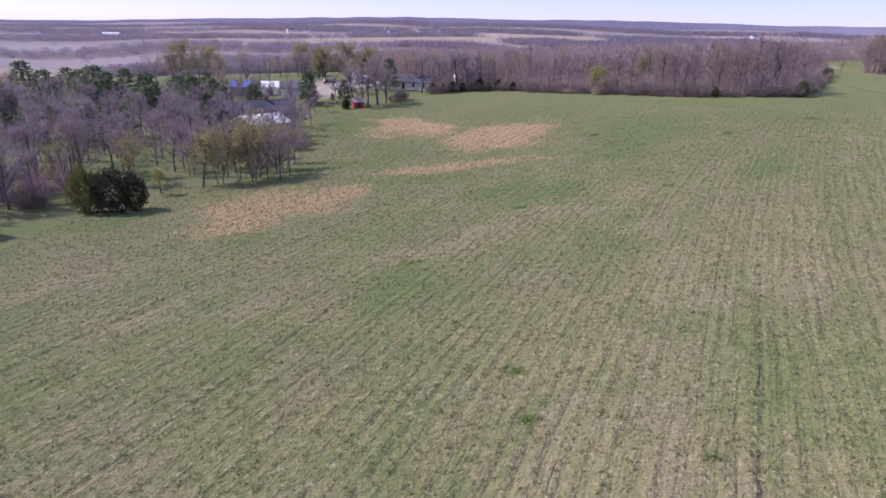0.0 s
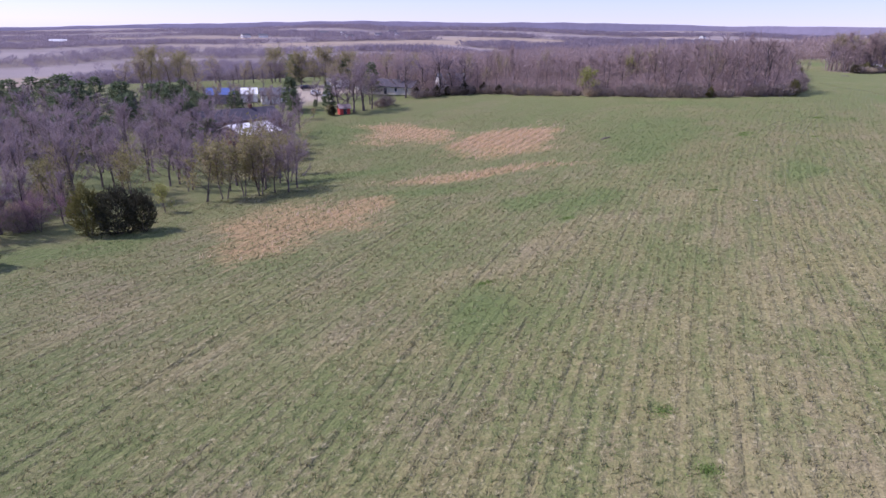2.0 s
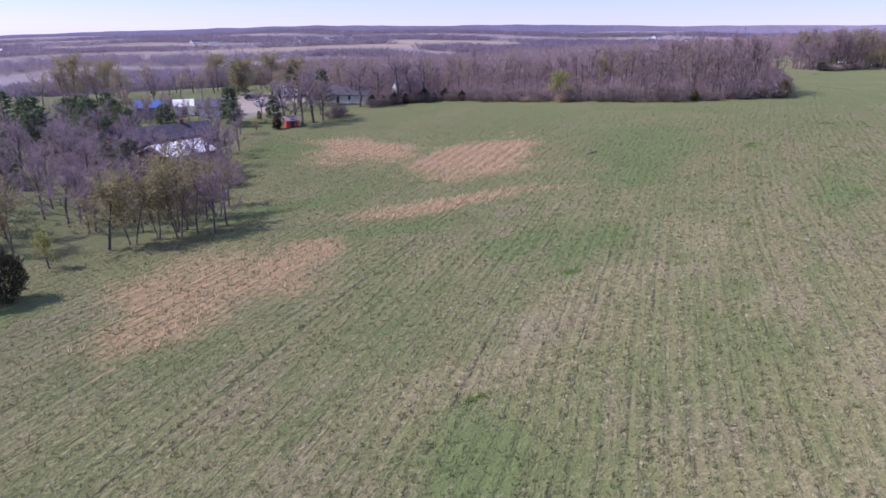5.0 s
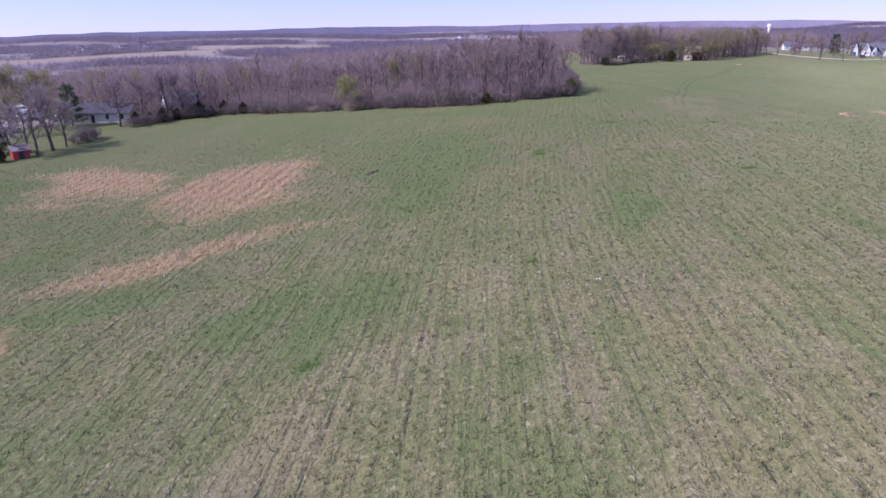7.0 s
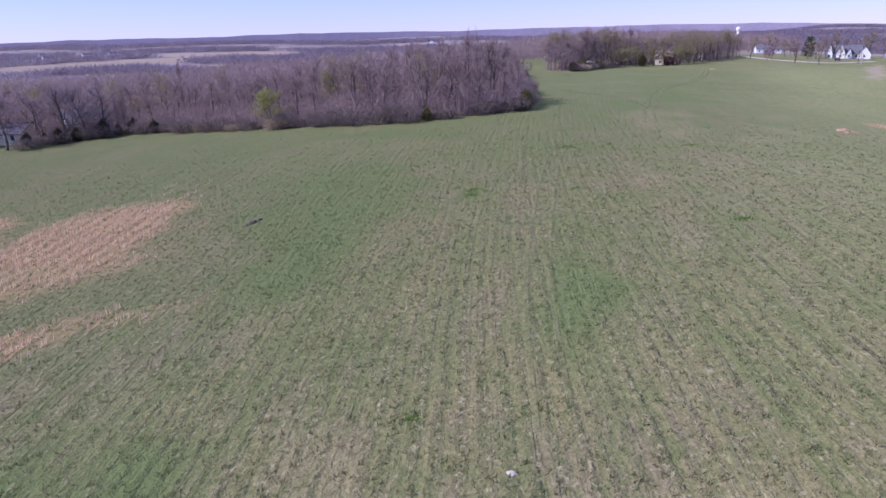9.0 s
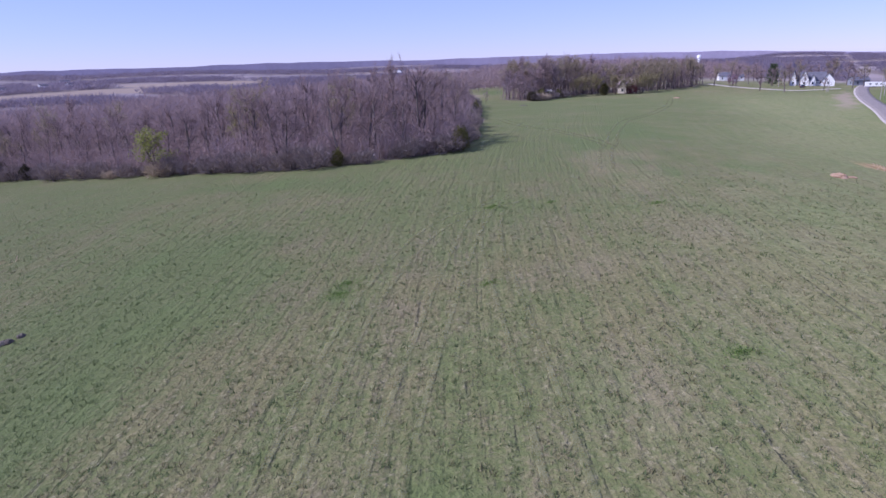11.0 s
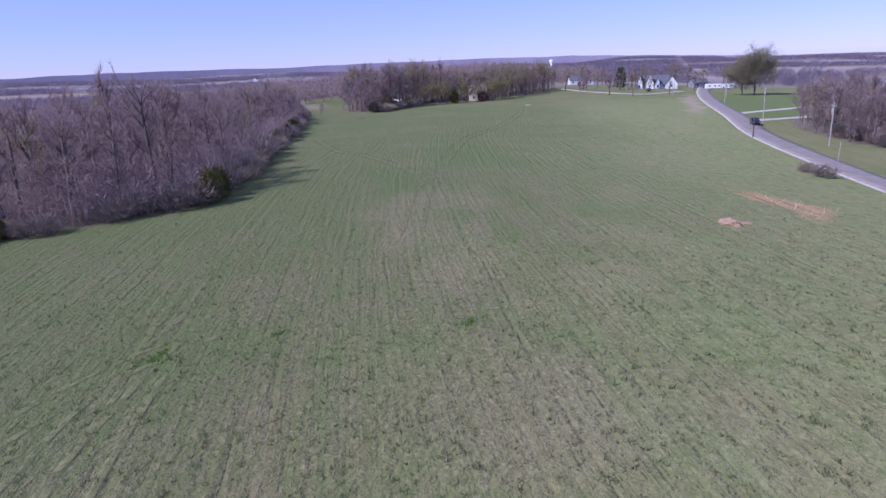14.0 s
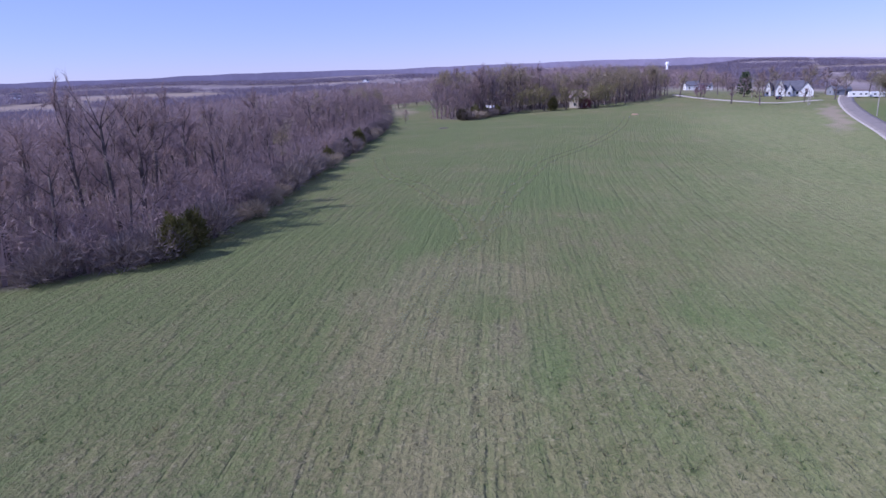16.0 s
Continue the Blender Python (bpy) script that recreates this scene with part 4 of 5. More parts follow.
    for i in range(34):
        x, y = (rng.uniform(-98, 6), rng.uniform(264, 290)) if i < 22 else (rng.uniform(-100, -64), rng.uniform(222, 262))
        (warm_trees if rng.random() < 0.35 else grove_trees).put(x, y, rng.uniform(0.7, 0.95), rng.uniform(0, 360), i, 1.45, label="bare rounded tree behind the farmyard")
    for x, y, k in ((-36, 147.5, .8), (-32.5, 145, .85), (-40.5, 145, .75), (-45, 146.5, .8), (-30.5, 151, .8), (-29.5, 141, .75)):
        grove_trees.put(x, y, k, rng.uniform(0, 360), int(abs(x)), 1.2, label="bare tree in front of the white roof")
    for x, y in ((-29.3, 187), (-25.5, 190)):
        bud_trees.put(x, y, 0.4, 50, 1)


plant_grove()

# ---- roadside trees on the east, and the north grove ----


def plant_east():
    rng = np.random.default_rng(37)
    for poly, box, n, tag in ((EAST_WOODS, (212, 60, 330, 162), 135, "bare tree in the roadside woods beyond the road"), (NORTH_GROVE, (195, 300, 392, 402), 165, "bare tree in the grove round the far houses")):
        spots = []
        for _ in range(4000):
            x, y = rng.uniform(box[0], box[2]), rng.uniform(box[1], box[3])
            if len(spots) >= n or not inside(np.array(x), np.array(y), poly) or near_edge(x, y, poly[:6]) > 26 or any((x - a) ** 2 + (y - b) ** 2 < 14 for a, b in spots) or (abs(x - 290) < 9 and abs(y - 322) < 8):
                continue
            spots.append((x, y))
        low = []
        while len(low) < 260:
            x, y = rng.uniform(box[0], box[2]), rng.uniform(box[1], box[3])
            if inside(np.array(x), np.array(y), poly):
                low.append((x, y, rng.uniform(0.6, 1.3)))
        simple_crowns("scrub", low, TWIG, "bare scrub filling the trees' feet", (2.4, 5.0) if poly is EAST_WOODS else (3.8, 8.5), 110, 19, wide=0.022)
        for x, y in spots:
            grower = grove_trees if poly is NORTH_GROVE and rng.random() < 0.25 else warm_trees if rng.random() < (0.10 if poly is EAST_WOODS else 0.65 if x > 270 else 0.4) else wood_trees
            grower.put(x, y, rng.uniform(0.68, 0.98) if poly is EAST_WOODS else rng.uniform(1.15, 1.6) if 222 < x < 280 else rng.uniform(0.95, 1.3), rng.uniform(0, 360), int(rng.integers(0, 6)), rng.uniform(0.95, 1.25), label=tag, name="roadside_tree" if poly is EAST_WOODS else "yard_tree")
    for i in range(26):
        t = i / 26
        x, y = (213 + 16 * t, 127 + 22 * t) if i < 16 else (212 + 6 * rng.uniform(), 100 + 2.6 * (i - 16))
        brush.put(x + rng.uniform(0, 3), y - rng.uniform(0, 2), rng.uniform(0.5, 0.9), rng.uniform(0, 360), i, 1.2)
    # dark hedge and plum bush before the far house
    for x, y, s in ((211, 298.5, .95), (214.5, 300, 1.0), (218.5, 302.5, 1.0), (222.5, 305, .95), (227, 308, .9), (232, 311, .85), (237, 313, .8), (243, 316.5, .7), (249, 320, .55)):
        great_bush.put(x + rng.uniform(-1, 1), y + rng.uniform(-0.8, 0.8), s * rng.uniform(0.6, 0.85), rng.uniform(0, 360), 1 if rng.random() < 0.7 else 0, rng.uniform(0.9, 1.2), label="dark olive hedge bush beside the far meadow")
        brush.put(x + rng.uniform(0, 4), y + rng.uniform(-1.5, 1), s * rng.uniform(0.8, 1.3), rng.uniform(0, 360), int(rng.integers(0, 3)), 1.25, label="bare brown brush in the hedge beside the far meadow")
    plum.put(284, 312.5, 1.0, 0)
    edge_cedar.put(270, 317, 1.3, 0, 1)
    for x, y, s in ((286, 317, .8), (290, 314.5, .7), (295, 317, .9), (279, 318, .9), (300, 320, 1.0), (306, 322, 1.1), (314, 323, 1.1), (322, 324, 1.0), (330, 326, 1.1)):
        (warm_trees if x > 294 else wood_trees).put(x, y, s, rng.uniform(0, 360), int(rng.integers(0, 6)), 1.2, name="yard_tree", label="bare tree in front of the cream house")
    for x, y, s in ((281, 313.5, 1.0), (287.5, 313.6, .9), (293, 315, 1.05), (297, 317.5, 1.1), (276, 315, 1.1), (265, 317, 1.2), (259, 317, 1.1), (252, 318.5, 1.0), (303, 317, 1.1)):
        bud_trees.put(x, y, s * 1.15, rng.uniform(0, 360), int(rng.integers(0, 2)), 1.15, name="yard_tree", label="small budding tree in front of the far houses")
    wood_trees.put(190, 303, 0.42, 0, 3, label="lone small bare tree in the far meadow")
    big_oak.put(354, 215, 1.0, 0, wide=1.3)
    big_oak.put(352, 219.5, 0.78, 100, wide=1.1)
    for x, y, k in ((337, 278, .9), (331.5, 261, .85), (386, 260, .7), (352, 254.5, .5)):
        (warm_trees if k == .85 else wood_trees).put(x, y, k, x * 7, int(x), 1.5, name="lawn_tree", label="broad bare tree on the lawn before the white house")
    for x, y, k in ((262, 152, .62), (296, 146, .7), (310, 128, .7)):
        tall_bud.put(x, y, k, x * 3, 0, 1.3, label="tall olive-yellow budding tree behind the roadside woods")
    redbud.put(358, 310, 1.5, 30, 0, 1.2, label="rose-coloured budding tree on the far lawn")
    for x, y, s in ((392, 292, .8), (384, 304, .7), (420, 320, .8), (400, 330, .7), (362, 295, .5), (378, 281, .45), (424, 275, .75), (371, 332, .8), (452, 300, .9), (470, 330, .9), (480, 280, .9), (500, 300, .9), (440, 352, .8), (455, 366, .8), (436, 300, .9), (446, 309, .9), (430, 310, .8), (462, 316, 1.0), (404, 306, .7), (410, 346, .8), (425, 362, .9), (400, 372, .8), (480, 350, 1.0), (372, 318, .7)):
        grower = warm_trees if rng.random() < 0.4 else wood_trees
        grower.put(x, y, s * 1.25, rng.uniform(0, 360), int(rng.integers(0, 6)), 1.25, name="lawn_tree", label="bare yard tree on the lawns round the far houses")
    pines.put(388, 306, 1.15, 0, 1)
    brush.put(171, 125.9, .6, 0, 1, 1.2)
    brush.put(168, 122.6, .6, 70, 0, 1.2)


plum = Grower([bushy("plum_bush", 161, 4.4, 3.0, 1500, 0.5, PLUM, "round plum-red leafing bush before the cream house", "shrub")])
big_oak = Grower([bare_tree("spreading_tree", 171, 19, 8.6, 26, 24, TWIG_WARM, DULL, 13000, low=.2, rise=0.6, leaf_size=0.27, label="great spreading tree with olive buds beside the road")])
plant_east()

# ---- buildings ----


def window(parent, x, y, z, w, h, face, trim):
    """A framed window on a wall; face is the way it looks: 's', 'n', 'e' or 'w'."""
    def at(u, d0, d1, z0, z1, u1):
        g = Geo()
        if face in "sn":
            s = -1 if face == "s" else 1
            g.box(u, min(y + s * d0, y + s * d1), z0, u1, max(y + s * d0, y + s * d1), z1)
        else:
            s = 1 if face == "e" else -1
            g.box(min(x + s * d0, x + s * d1), u, z0, max(x + s * d0, x + s * d1), u1, z1)
        return g
    c = x if face in "sn" else y
    fr = Geo()
    for a in (at(c - w / 2, -0.05, 0.05, z, z + 0.1, c + w / 2), at(c - w / 2, -0.05, 0.05, z + h - 0.1, z + h, c + w / 2), at(c - w / 2, -0.05, 0.05, z + 0.1, z + h - 0.1, c - w / 2 + 0.1), at(c + w / 2 - 0.1, -0.05, 0.05, z + 0.1, z + h - 0.1, c + w / 2)):
        k = len(fr.v)
        fr.v += a.v
        fr.f += [tuple(i + k for i in f) for f in a.f]
    ob = part("window", fr, trim, parent)
    part("pane", at(c - w / 2 + 0.1, -0.04, 0.015, z + 0.1, z + h - 0.1, c + w / 2 - 0.1), PANE, ob)


def gable(geo, x0, y0, x1, y1, eave, rise, over, along="x", thick=0.18):
    """Two slabs of a gable roof over the box, ridge along x or y."""
    if along == "x":
        ym = (y0 + y1) / 2
        k = rise / (ym - y0)
        for s, ye in ((-1, y0 - over), (1, y1 + over)):
            lo = eave - over * k
            a, b = x0 - over, x1 + over
            top = [(a, ye, lo + thick), (b, ye, lo + thick), (b, ym, eave + rise + thick), (a, ym, eave + rise + thick)]
            bot = [(p[0], p[1], p[2] - thick) for p in top]
            if s > 0:
                top, bot = top[::-1], bot[::-1]
            geo.face(*top)
            geo.face(*bot[::-1])
            for i in range(4):
                j = (i + 1) % 4
                geo.face(bot[i], bot[j], top[j], top[i])
    else:
        h = Geo()
        gable(h, y0, x0, y1, x1, eave, rise, over, "x", thick)
        k = len(geo.v)
        geo.v += [(y, x, z) for x, y, z in h.v]
        geo.f += [tuple(i + k for i in f[::-1]) for f in h.f]


def gable_wall(geo, x0, y0, x1, y1, eave, rise, along="x"):
    """Walls of a box with gable ends, down below the ground."""
    z0 = -0.8
    if along == "x":
        ym = (y0 + y1) / 2
        ring = [(y0, z0), (y1, z0), (y1, eave), (ym, eave + rise), (y0, eave)]
        pts = [[(x, y, z) for y, z in ring] for x in (x0, x1)]
    else:
        xm = (x0 + x1) / 2
        ring = [(x0, z0), (x0, eave), (xm, eave + rise), (x1, eave), (x1, z0)]
        pts = [[(x, y, z) for x, z in ring] for y in (y0, y1)]
    geo.face(*pts[0][::-1])
    geo.face(*pts[1])
    for i in range(5):
        j = (i + 1) % 5
        geo.face(pts[0][i], pts[0][j], pts[1][j], pts[1][i])


def house(name, x, y, deg, w, d, eave, rise, wall, roof, label, wings=(), windows=True, door=True, chimney=False, category="house", along="x", trim=None):
    """A house: main block and gabled wings (x0, y0, x1, y1, eave, rise, ridge), each with walls, roof, windows."""
    root = empty(name, on_ground(x, y, deg))
    tagged(root, label, category)
    blocks = [(-w / 2, -d / 2, w / 2, d / 2, eave, rise, along), *wings]
    for b in blocks:
        g, r = Geo(), Geo()
        gable_wall(g, *b)
        gable(r, *b[:6], 0.35, b[6])
        part("wall", g, wall, root)
        part("roof", r, roof, root)
    if windows:
        for x0, y0, x1, y1, e, rs, al in blocks:
            for z in (0.9,) if e < 4.4 else (0.9, 3.6):
                k = max(1, int((x1 - x0) / 3.6))
                for i in range(k):
                    u = x0 + (i + 0.5) * (x1 - x0) / k
                    if door and z < 1 and i == k // 2 and (x0, y0) == (blocks[0][0], blocks[0][1]):
                        continue
                    window(root, u, y0, z, 1.15, 1.45, "s", trim or wall)
                    window(root, u, y1, z, 1.15, 1.45, "n", trim or wall)
                k = max(1, int((y1 - y0) / 4.2))
                for i in range(k):
                    v = y0 + (i + 0.5) * (y1 - y0) / k
                    window(root, x0, v, z, 1.1, 1.4, "w", trim or wall)
                    window(root, x1, v, z, 1.1, 1.4, "e", trim or wall)
    if door:
        k = max(1, int(w / 3.6))
        u = -w / 2 + (k // 2 + 0.5) * w / k
        g = Geo()
        g.box(u - 0.5, -d / 2 - 0.06, 0, u + 0.5, -d / 2 + 0.02, 2.05)
        dr = part("door", g, DARK, root)
        g = Geo()
        g.box(u + 0.32, -d / 2 - 0.1, 0.95, u + 0.4, -d / 2 - 0.05, 1.1)
        part("handle", g, CHROME, dr)
    if chimney:
        g = Geo()
        g.box(w * 0.2, -0.4, eave, w * 0.2 + 0.8, 0.4, eave + rise + 0.9, 0.05)
        g.box(w * 0.2 - 0.06, -0.46, eave + rise + 0.9, w * 0.2 + 0.86, 0.46, eave + rise + 1.02)
        part("chimney", g, BRICK, root)
    return root


house("farm_house", -41.0, 157, 48, 10.5, 10, 2.4, 1.7, BRICK, WHITE_METAL, "red brick farm building with a bright white metal roof", chimney=False)
house("farm_house", -47.5, 171.5, 38, 22, 9, 2.9, 2.2, BRICK, DARK_SHINGLE, "long low farmhouse with a dark grey shingle roof", chimney=True)
house("machine_shed", -60.5, 215, 8, 8, 7, 2.6, 1.6, GREY_WALL, BLUE_METAL, "machine shed with a bright blue metal roof", windows=False, category="shed")
house("garage", -44.2, 216.5, 15, 9, 7, 2.6, 1.8, WHITE, SHINGLE, "white garage with a grey shingle roof in the farmyard", category="garage")
house("garage", -53, 219, 15, 5, 6, 2.4, 1.5, WHITE, WHITE_METAL, "small white shed in the farmyard", category="shed", windows=False)
house("ranch_house", -7.2, 234.5, -28, 20, 9, 2.5, 2.0, CREAM, DARK_SHINGLE, "long low house with a dark roof and pale walls", chimney=True, trim=WHITE)
house("farm_house", 13, 230, 10, 9, 8, 3.0, 3.0, WHITE, SHINGLE, "white house half hidden behind bare trees")
house("garden_shed", -21.2, 192.3, 20, 3.0, 2.6, 1.8, 0.8, RED, PINK_SHINGLE, "small red garden shed with a faded roof", windows=False, category="shed", along="x")
house("white_house", 408.8, 296, -60, 14, 8, 3.0, 4.4, WHITE, SHINGLE, "large white house with steep gables and grey roof", wings=((-10.4, -5.8, -7.2, 3.4, 2.8, 5.4, "y"), (-5.6, -6.6, -0.8, -3.9, 3.0, 5.2, "y"), (-0.4, -7.2, 2.6, -3.9, 2.6, 3.6, "y"), (5.4, -6.2, 11.8, 3.6, 2.8, 4.0, "y")))
house("white_cottage", 458, 392, -40, 9, 8, 3.2, 2.6, WHITE, SHINGLE, "small white house on a far lawn", wings=((4.6, -3, 13, 3, 2.6, 1.4, "x"),))
house("cream_house", 291, 323, -45, 8.5, 7.5, 3.6, 3.4, CREAM, PINK_SHINGLE, "cream house with a steep reddish roof among bare trees", wings=((-4.0, -5.6, 0.2, -3.85, 3.6, 3.0, "y"),), trim=WHITE)
house("white_barn", 366, 160, -62, 19, 11, 3.6, 2.8, WHITE, WHITE_METAL, "white metal barn behind the roadside woods", windows=False, category="barn")
house("grey_outbuilding", 441, 287, -33, 9, 7, 3.0, 2.0, GREY_WALL, SHINGLE, "dark grey outbuilding next to the white house", category="outbuilding")
house("white_shed", 243, 326, -40, 3.4, 3.0, 2.2, 1.0, WHITE, WHITE_METAL, "tiny white shed behind the dark hedge", windows=False, category="shed")

far_home = house("far_house", -367, 2025, 10, 26, 14, 6.0, 5.0, WHITE, SHINGLE, "distant white house across the valley", windows=False, door=False)
for x, y, dg, s in ((-425, 2062, 40, 1.0), (-213, 2270, 0, 1.2), (-150, 2320, 60, 1.0), (17, 2660, 20, 1.2), (931, 1965, 30, 1.1), (996, 1987, 70, 0.8), (960, 1784, 10, 0.8), (1872, 2789, 0, 1.3), (2032, 2703, 40, 1.2), (2046, 2653, 80, 1.0), (-109, 1915, 30, 0.9), (1041, 1930, 10, 0.9), (1090, 2260, 50, 1.1), (806, 423, 20, 0.5), (1958, 2855, 0, 1.2), (-767, 1316, 0, 0.7), (-30, 2150, 20, 0.9), (30, 2200, 70, 0.9)):
    copy_thing(far_home, on_ground(x, y, dg, 0, (s, s, s)))
house("far_barn", -596, 1268, 15, 28, 12, 5.0, 3.5, CREAM, WHITE_METAL, "distant long barn with a white roof", windows=False, door=False, category="barn")


def trailer(x, y, deg, ln):
    """A parked white travel trailer."""
    root = empty("travel_trailer", on_ground(x, y, deg))
    g = Geo()
    g.box(-ln / 2, -1.2, 0.55, ln / 2, 1.2, 2.7, 0.25)
    g.box(-ln / 2 + 0.3, -1.1, 2.7, ln / 2 - 0.3, 1.1, 2.85, 0.2)
    part("body", g, WHITE, root)
    for i in (-0.28, 0.05, 0.3):
        g = Geo()
        g.box(ln * i, -1.23, 1.5, ln * i + 1.0, -1.19, 2.1)
        part("window", g, PANE, root)
    for px in (-0.5, 0.5):
        for py in (-1.1, 1.1):
            g = Geo()
            g.tube((px, py - 0.11, 0.33), (px, py + 0.11, 0.33), 0.36, 0.36, 12)
            part("wheel", g, RUBBER, root)
    g = Geo()
    g.tube((ln / 2, 0, 0.5), (ln / 2 + 1.0, 0, 0.45), 0.06, 0.05, 6)
    part("drawbar", g, DARK, root)
    return tagged(root, "white travel trailer parked on the grass", "trailer")


trailer(412, 263, -60, 8.5)
trailer(419, 258, -50, 6.0)
trailer(-26, 250, 20, 6.5)
trailer(-30, 261, 75, 6.0)


def car(name, x, y, deg, paint, label):
    """An estate car: body with shaped cabin, glass, lamps, wheels."""
    root = empty(name, on_ground(x, y, deg, -0.1))
    prof = [(-2.35, 0.35), (2.3, 0.35), (2.38, 0.75), (2.2, 0.95), (1.1, 1.08), (0.4, 1.66), (-1.75, 1.72), (-2.25, 1.12), (-2.42, 0.8)]
    g = Geo()
    rows = []
    for yy, inset in ((-0.92, 0.10), (-0.86, 0.0), (0.86, 0.0), (0.92, 0.10)):
        k = len(g.v)
        g.v += [(px * (1 - inset * 0.1), yy * (1 - (0.14 if pz > 1.3 else 0)), pz - (inset * 0.2 if pz > 1 else 0)) for px, pz in prof]
        rows.append(k)
    m = len(prof)
    for a, b in zip(rows[:-1], rows[1:]):
        g.f += [(a + i, b + i, b + (i + 1) % m, a + (i + 1) % m) for i in range(m)]
    g.f.append(tuple(rows[0] + i for i in range(m)))
    g.f.append(tuple(rows[-1] + m - 1 - i for i in range(m)))
    part("body", g, paint, root)
    for pts in ([(1.05, 1.12), (0.45, 1.60)], [(-2.24, 1.16), (-1.85, 1.62)]):
        g = Geo()
        (ax, az), (bx, bz) = pts
        o = 0.02 if ax > 0 else -0.02
        g.face((ax + o, -0.7, az + .02), (ax + o, 0.7, az + .02), (bx + o, 0.62, bz + .02), (bx + o, -0.62, bz + .02))
        part("windscreen", g, PANE, root)
    for s in (-1, 1):
        for a, b in ((-1.7, -0.75), (-0.65, 0.5)):
            g = Geo()
            g.face((a, s * 0.90, 1.12), (b + 0.25, s * 0.90, 1.12), (b, s * 0.815, 1.56), (a, s * 0.815, 1.56))
            part("side_window", g, PANE, root)
        g = Geo()
        g.box(2.3, s * 0.65 - 0.18, 0.72, 2.41, s * 0.65 + 0.18, 0.9)
        part("headlight", g, CHROME, root)
        g = Geo()
        g.box(-2.44, s * 0.72 - 0.14, 0.8, -2.33, s * 0.72 + 0.14, 1.05)
        part("tail_light", g, RED, root)
        for wx in (-1.45, 1.4):
            g = Geo()
            g.tube((wx, s * 0.72, 0.35), (wx, s * 0.94, 0.35), 0.35, 0.35, 14)
            wh = part("wheel", g, RUBBER, root)
            g = Geo()
            g.tube((wx, s * 0.9, 0.35), (wx, s * 0.955, 0.35), 0.2, 0.18, 10)
            part("rim", g, CHROME, wh)
    return tagged(root, label, "car")


car("car", 231, 160.6, 212, PAINT, "dark blue-black estate car on the asphalt road")
car("car", -33, 232, 70, glass_material("white_car_paint", (0.75, 0.75, 0.76), 0.3), "white car parked on the farm lot")
car("car", -28, 228, 40, glass_material("silver_car_paint", (0.4, 0.41, 0.43), 0.3), "silver car parked on the farm lot")
car("car", -18.5, 244, 110, glass_material("pearl_car_paint", (0.68, 0.69, 0.7), 0.3), "white car parked before the low house")
car("car", -37.5, 246, 20, PAINT, "dark car parked on the pale farm lot")
car("car", 371, 277, 20, PAINT, "dark car on the driveway of the white house")


def utility_pole(x, y, h, mat, label, arm=True, lean=0.0, deg=0.0, r=0.16):
    root = empty("utility_pole", on_ground(x, y, deg) @ pose(0, 0, 0, 0, lean, 0))
    g = Geo()
    g.tube((0, 0, -0.5), (0, 0, h), r, r * 0.7, 8)
    part("pole", g, mat, root)
    if arm:
        g = Geo()
        g.box(-1.1, -0.06, h - 0.75, 1.1, 0.06, h - 0.62)
        part("crossarm", g, mat, root)
        for u in (-1.0, 0.0, 1.0):
            g = Geo()
            z = h - 0.62 if u else h
            g.tube((u, 0, z), (u, 0, z + 0.2), 0.06, 0.04, 6)
            part("insulator", g, CHROME, root)
        g = Geo()
        g.tube((0.32, 0, h - 2.1), (0.32, 0, h - 1.2), 0.22, 0.22, 10)
        part("transformer", g, WOOD, root)
    return tagged(root, label, "utility pole", "poles along the road")


POLES = [(206.5, 135, 8.6), (246, 165, 8.8)]
utility_pole(*POLES[0], WOOD, "silver-grey wooden utility pole beside the roadside woods", deg=40)
utility_pole(*POLES[1], WOOD, "silver-grey wooden utility pole at the driveway", lean=2.5, deg=35)
utility_pole(206.8, 150.3, 4.6, DARK_WOOD, "short dark wooden post at the field side of the road", arm=False)
utility_pole(187.2, 127, 3.4, WOOD, "short pale leaning post beside the road", arm=False, lean=4, r=0.1)
utility_pole(176.8, 111, 7.4, WOOD, "pale wooden pole across the road", arm=False, lean=3)
utility_pole(376, 294, 11.5, WOOD, "tall pale pole on the lawn by the white house", arm=False, lean=2)
utility_pole(330, 216, 5.0, WOOD, "pale pole on the lawn beside the road", arm=False)
utility_pole(340, 246, 6.0, WOOD, "thin pale pole at the head of the field", arm=False)
utility_pole(343, 247, 5.5, WOOD, "thin pale pole at the head of the field", arm=False)


def wire(a, b, sag):
    g = Geo()
    pts = [Vector(a).lerp(Vector(b), i / 16) - Vector((0, 0, sag * 4 * (i / 16) * (1 - i / 16))) for i in range(17)]
    for p, q in zip(pts[:-1], pts[1:]):
        g.tube(p, q, 0.018, 0.018, 3)
    return tagged(part("power_line", g, DARK), "thin sagging power line between the roadside poles", "cable")


for dx in (-0.8, 0.0, 0.8):
    tops = [Vector((x + dx * 0.8, y + dx * 0.6, gz(x, y) + h + (0.15 if dx == 0 else -0.4))) for x, y, h in ((152, 84, 8.6), *POLES, (302, 203, 8.6))]
    for a, b in zip(tops[:-1], tops[1:]):
        wire(a, b, 0.9)
utility_pole(152, 84, 8.6, WOOD, "silver-grey wooden utility pole beside the road", deg=40)
utility_pole(302, 203, 8.6, WOOD, "silver-grey wooden utility pole beside the road", deg=32)


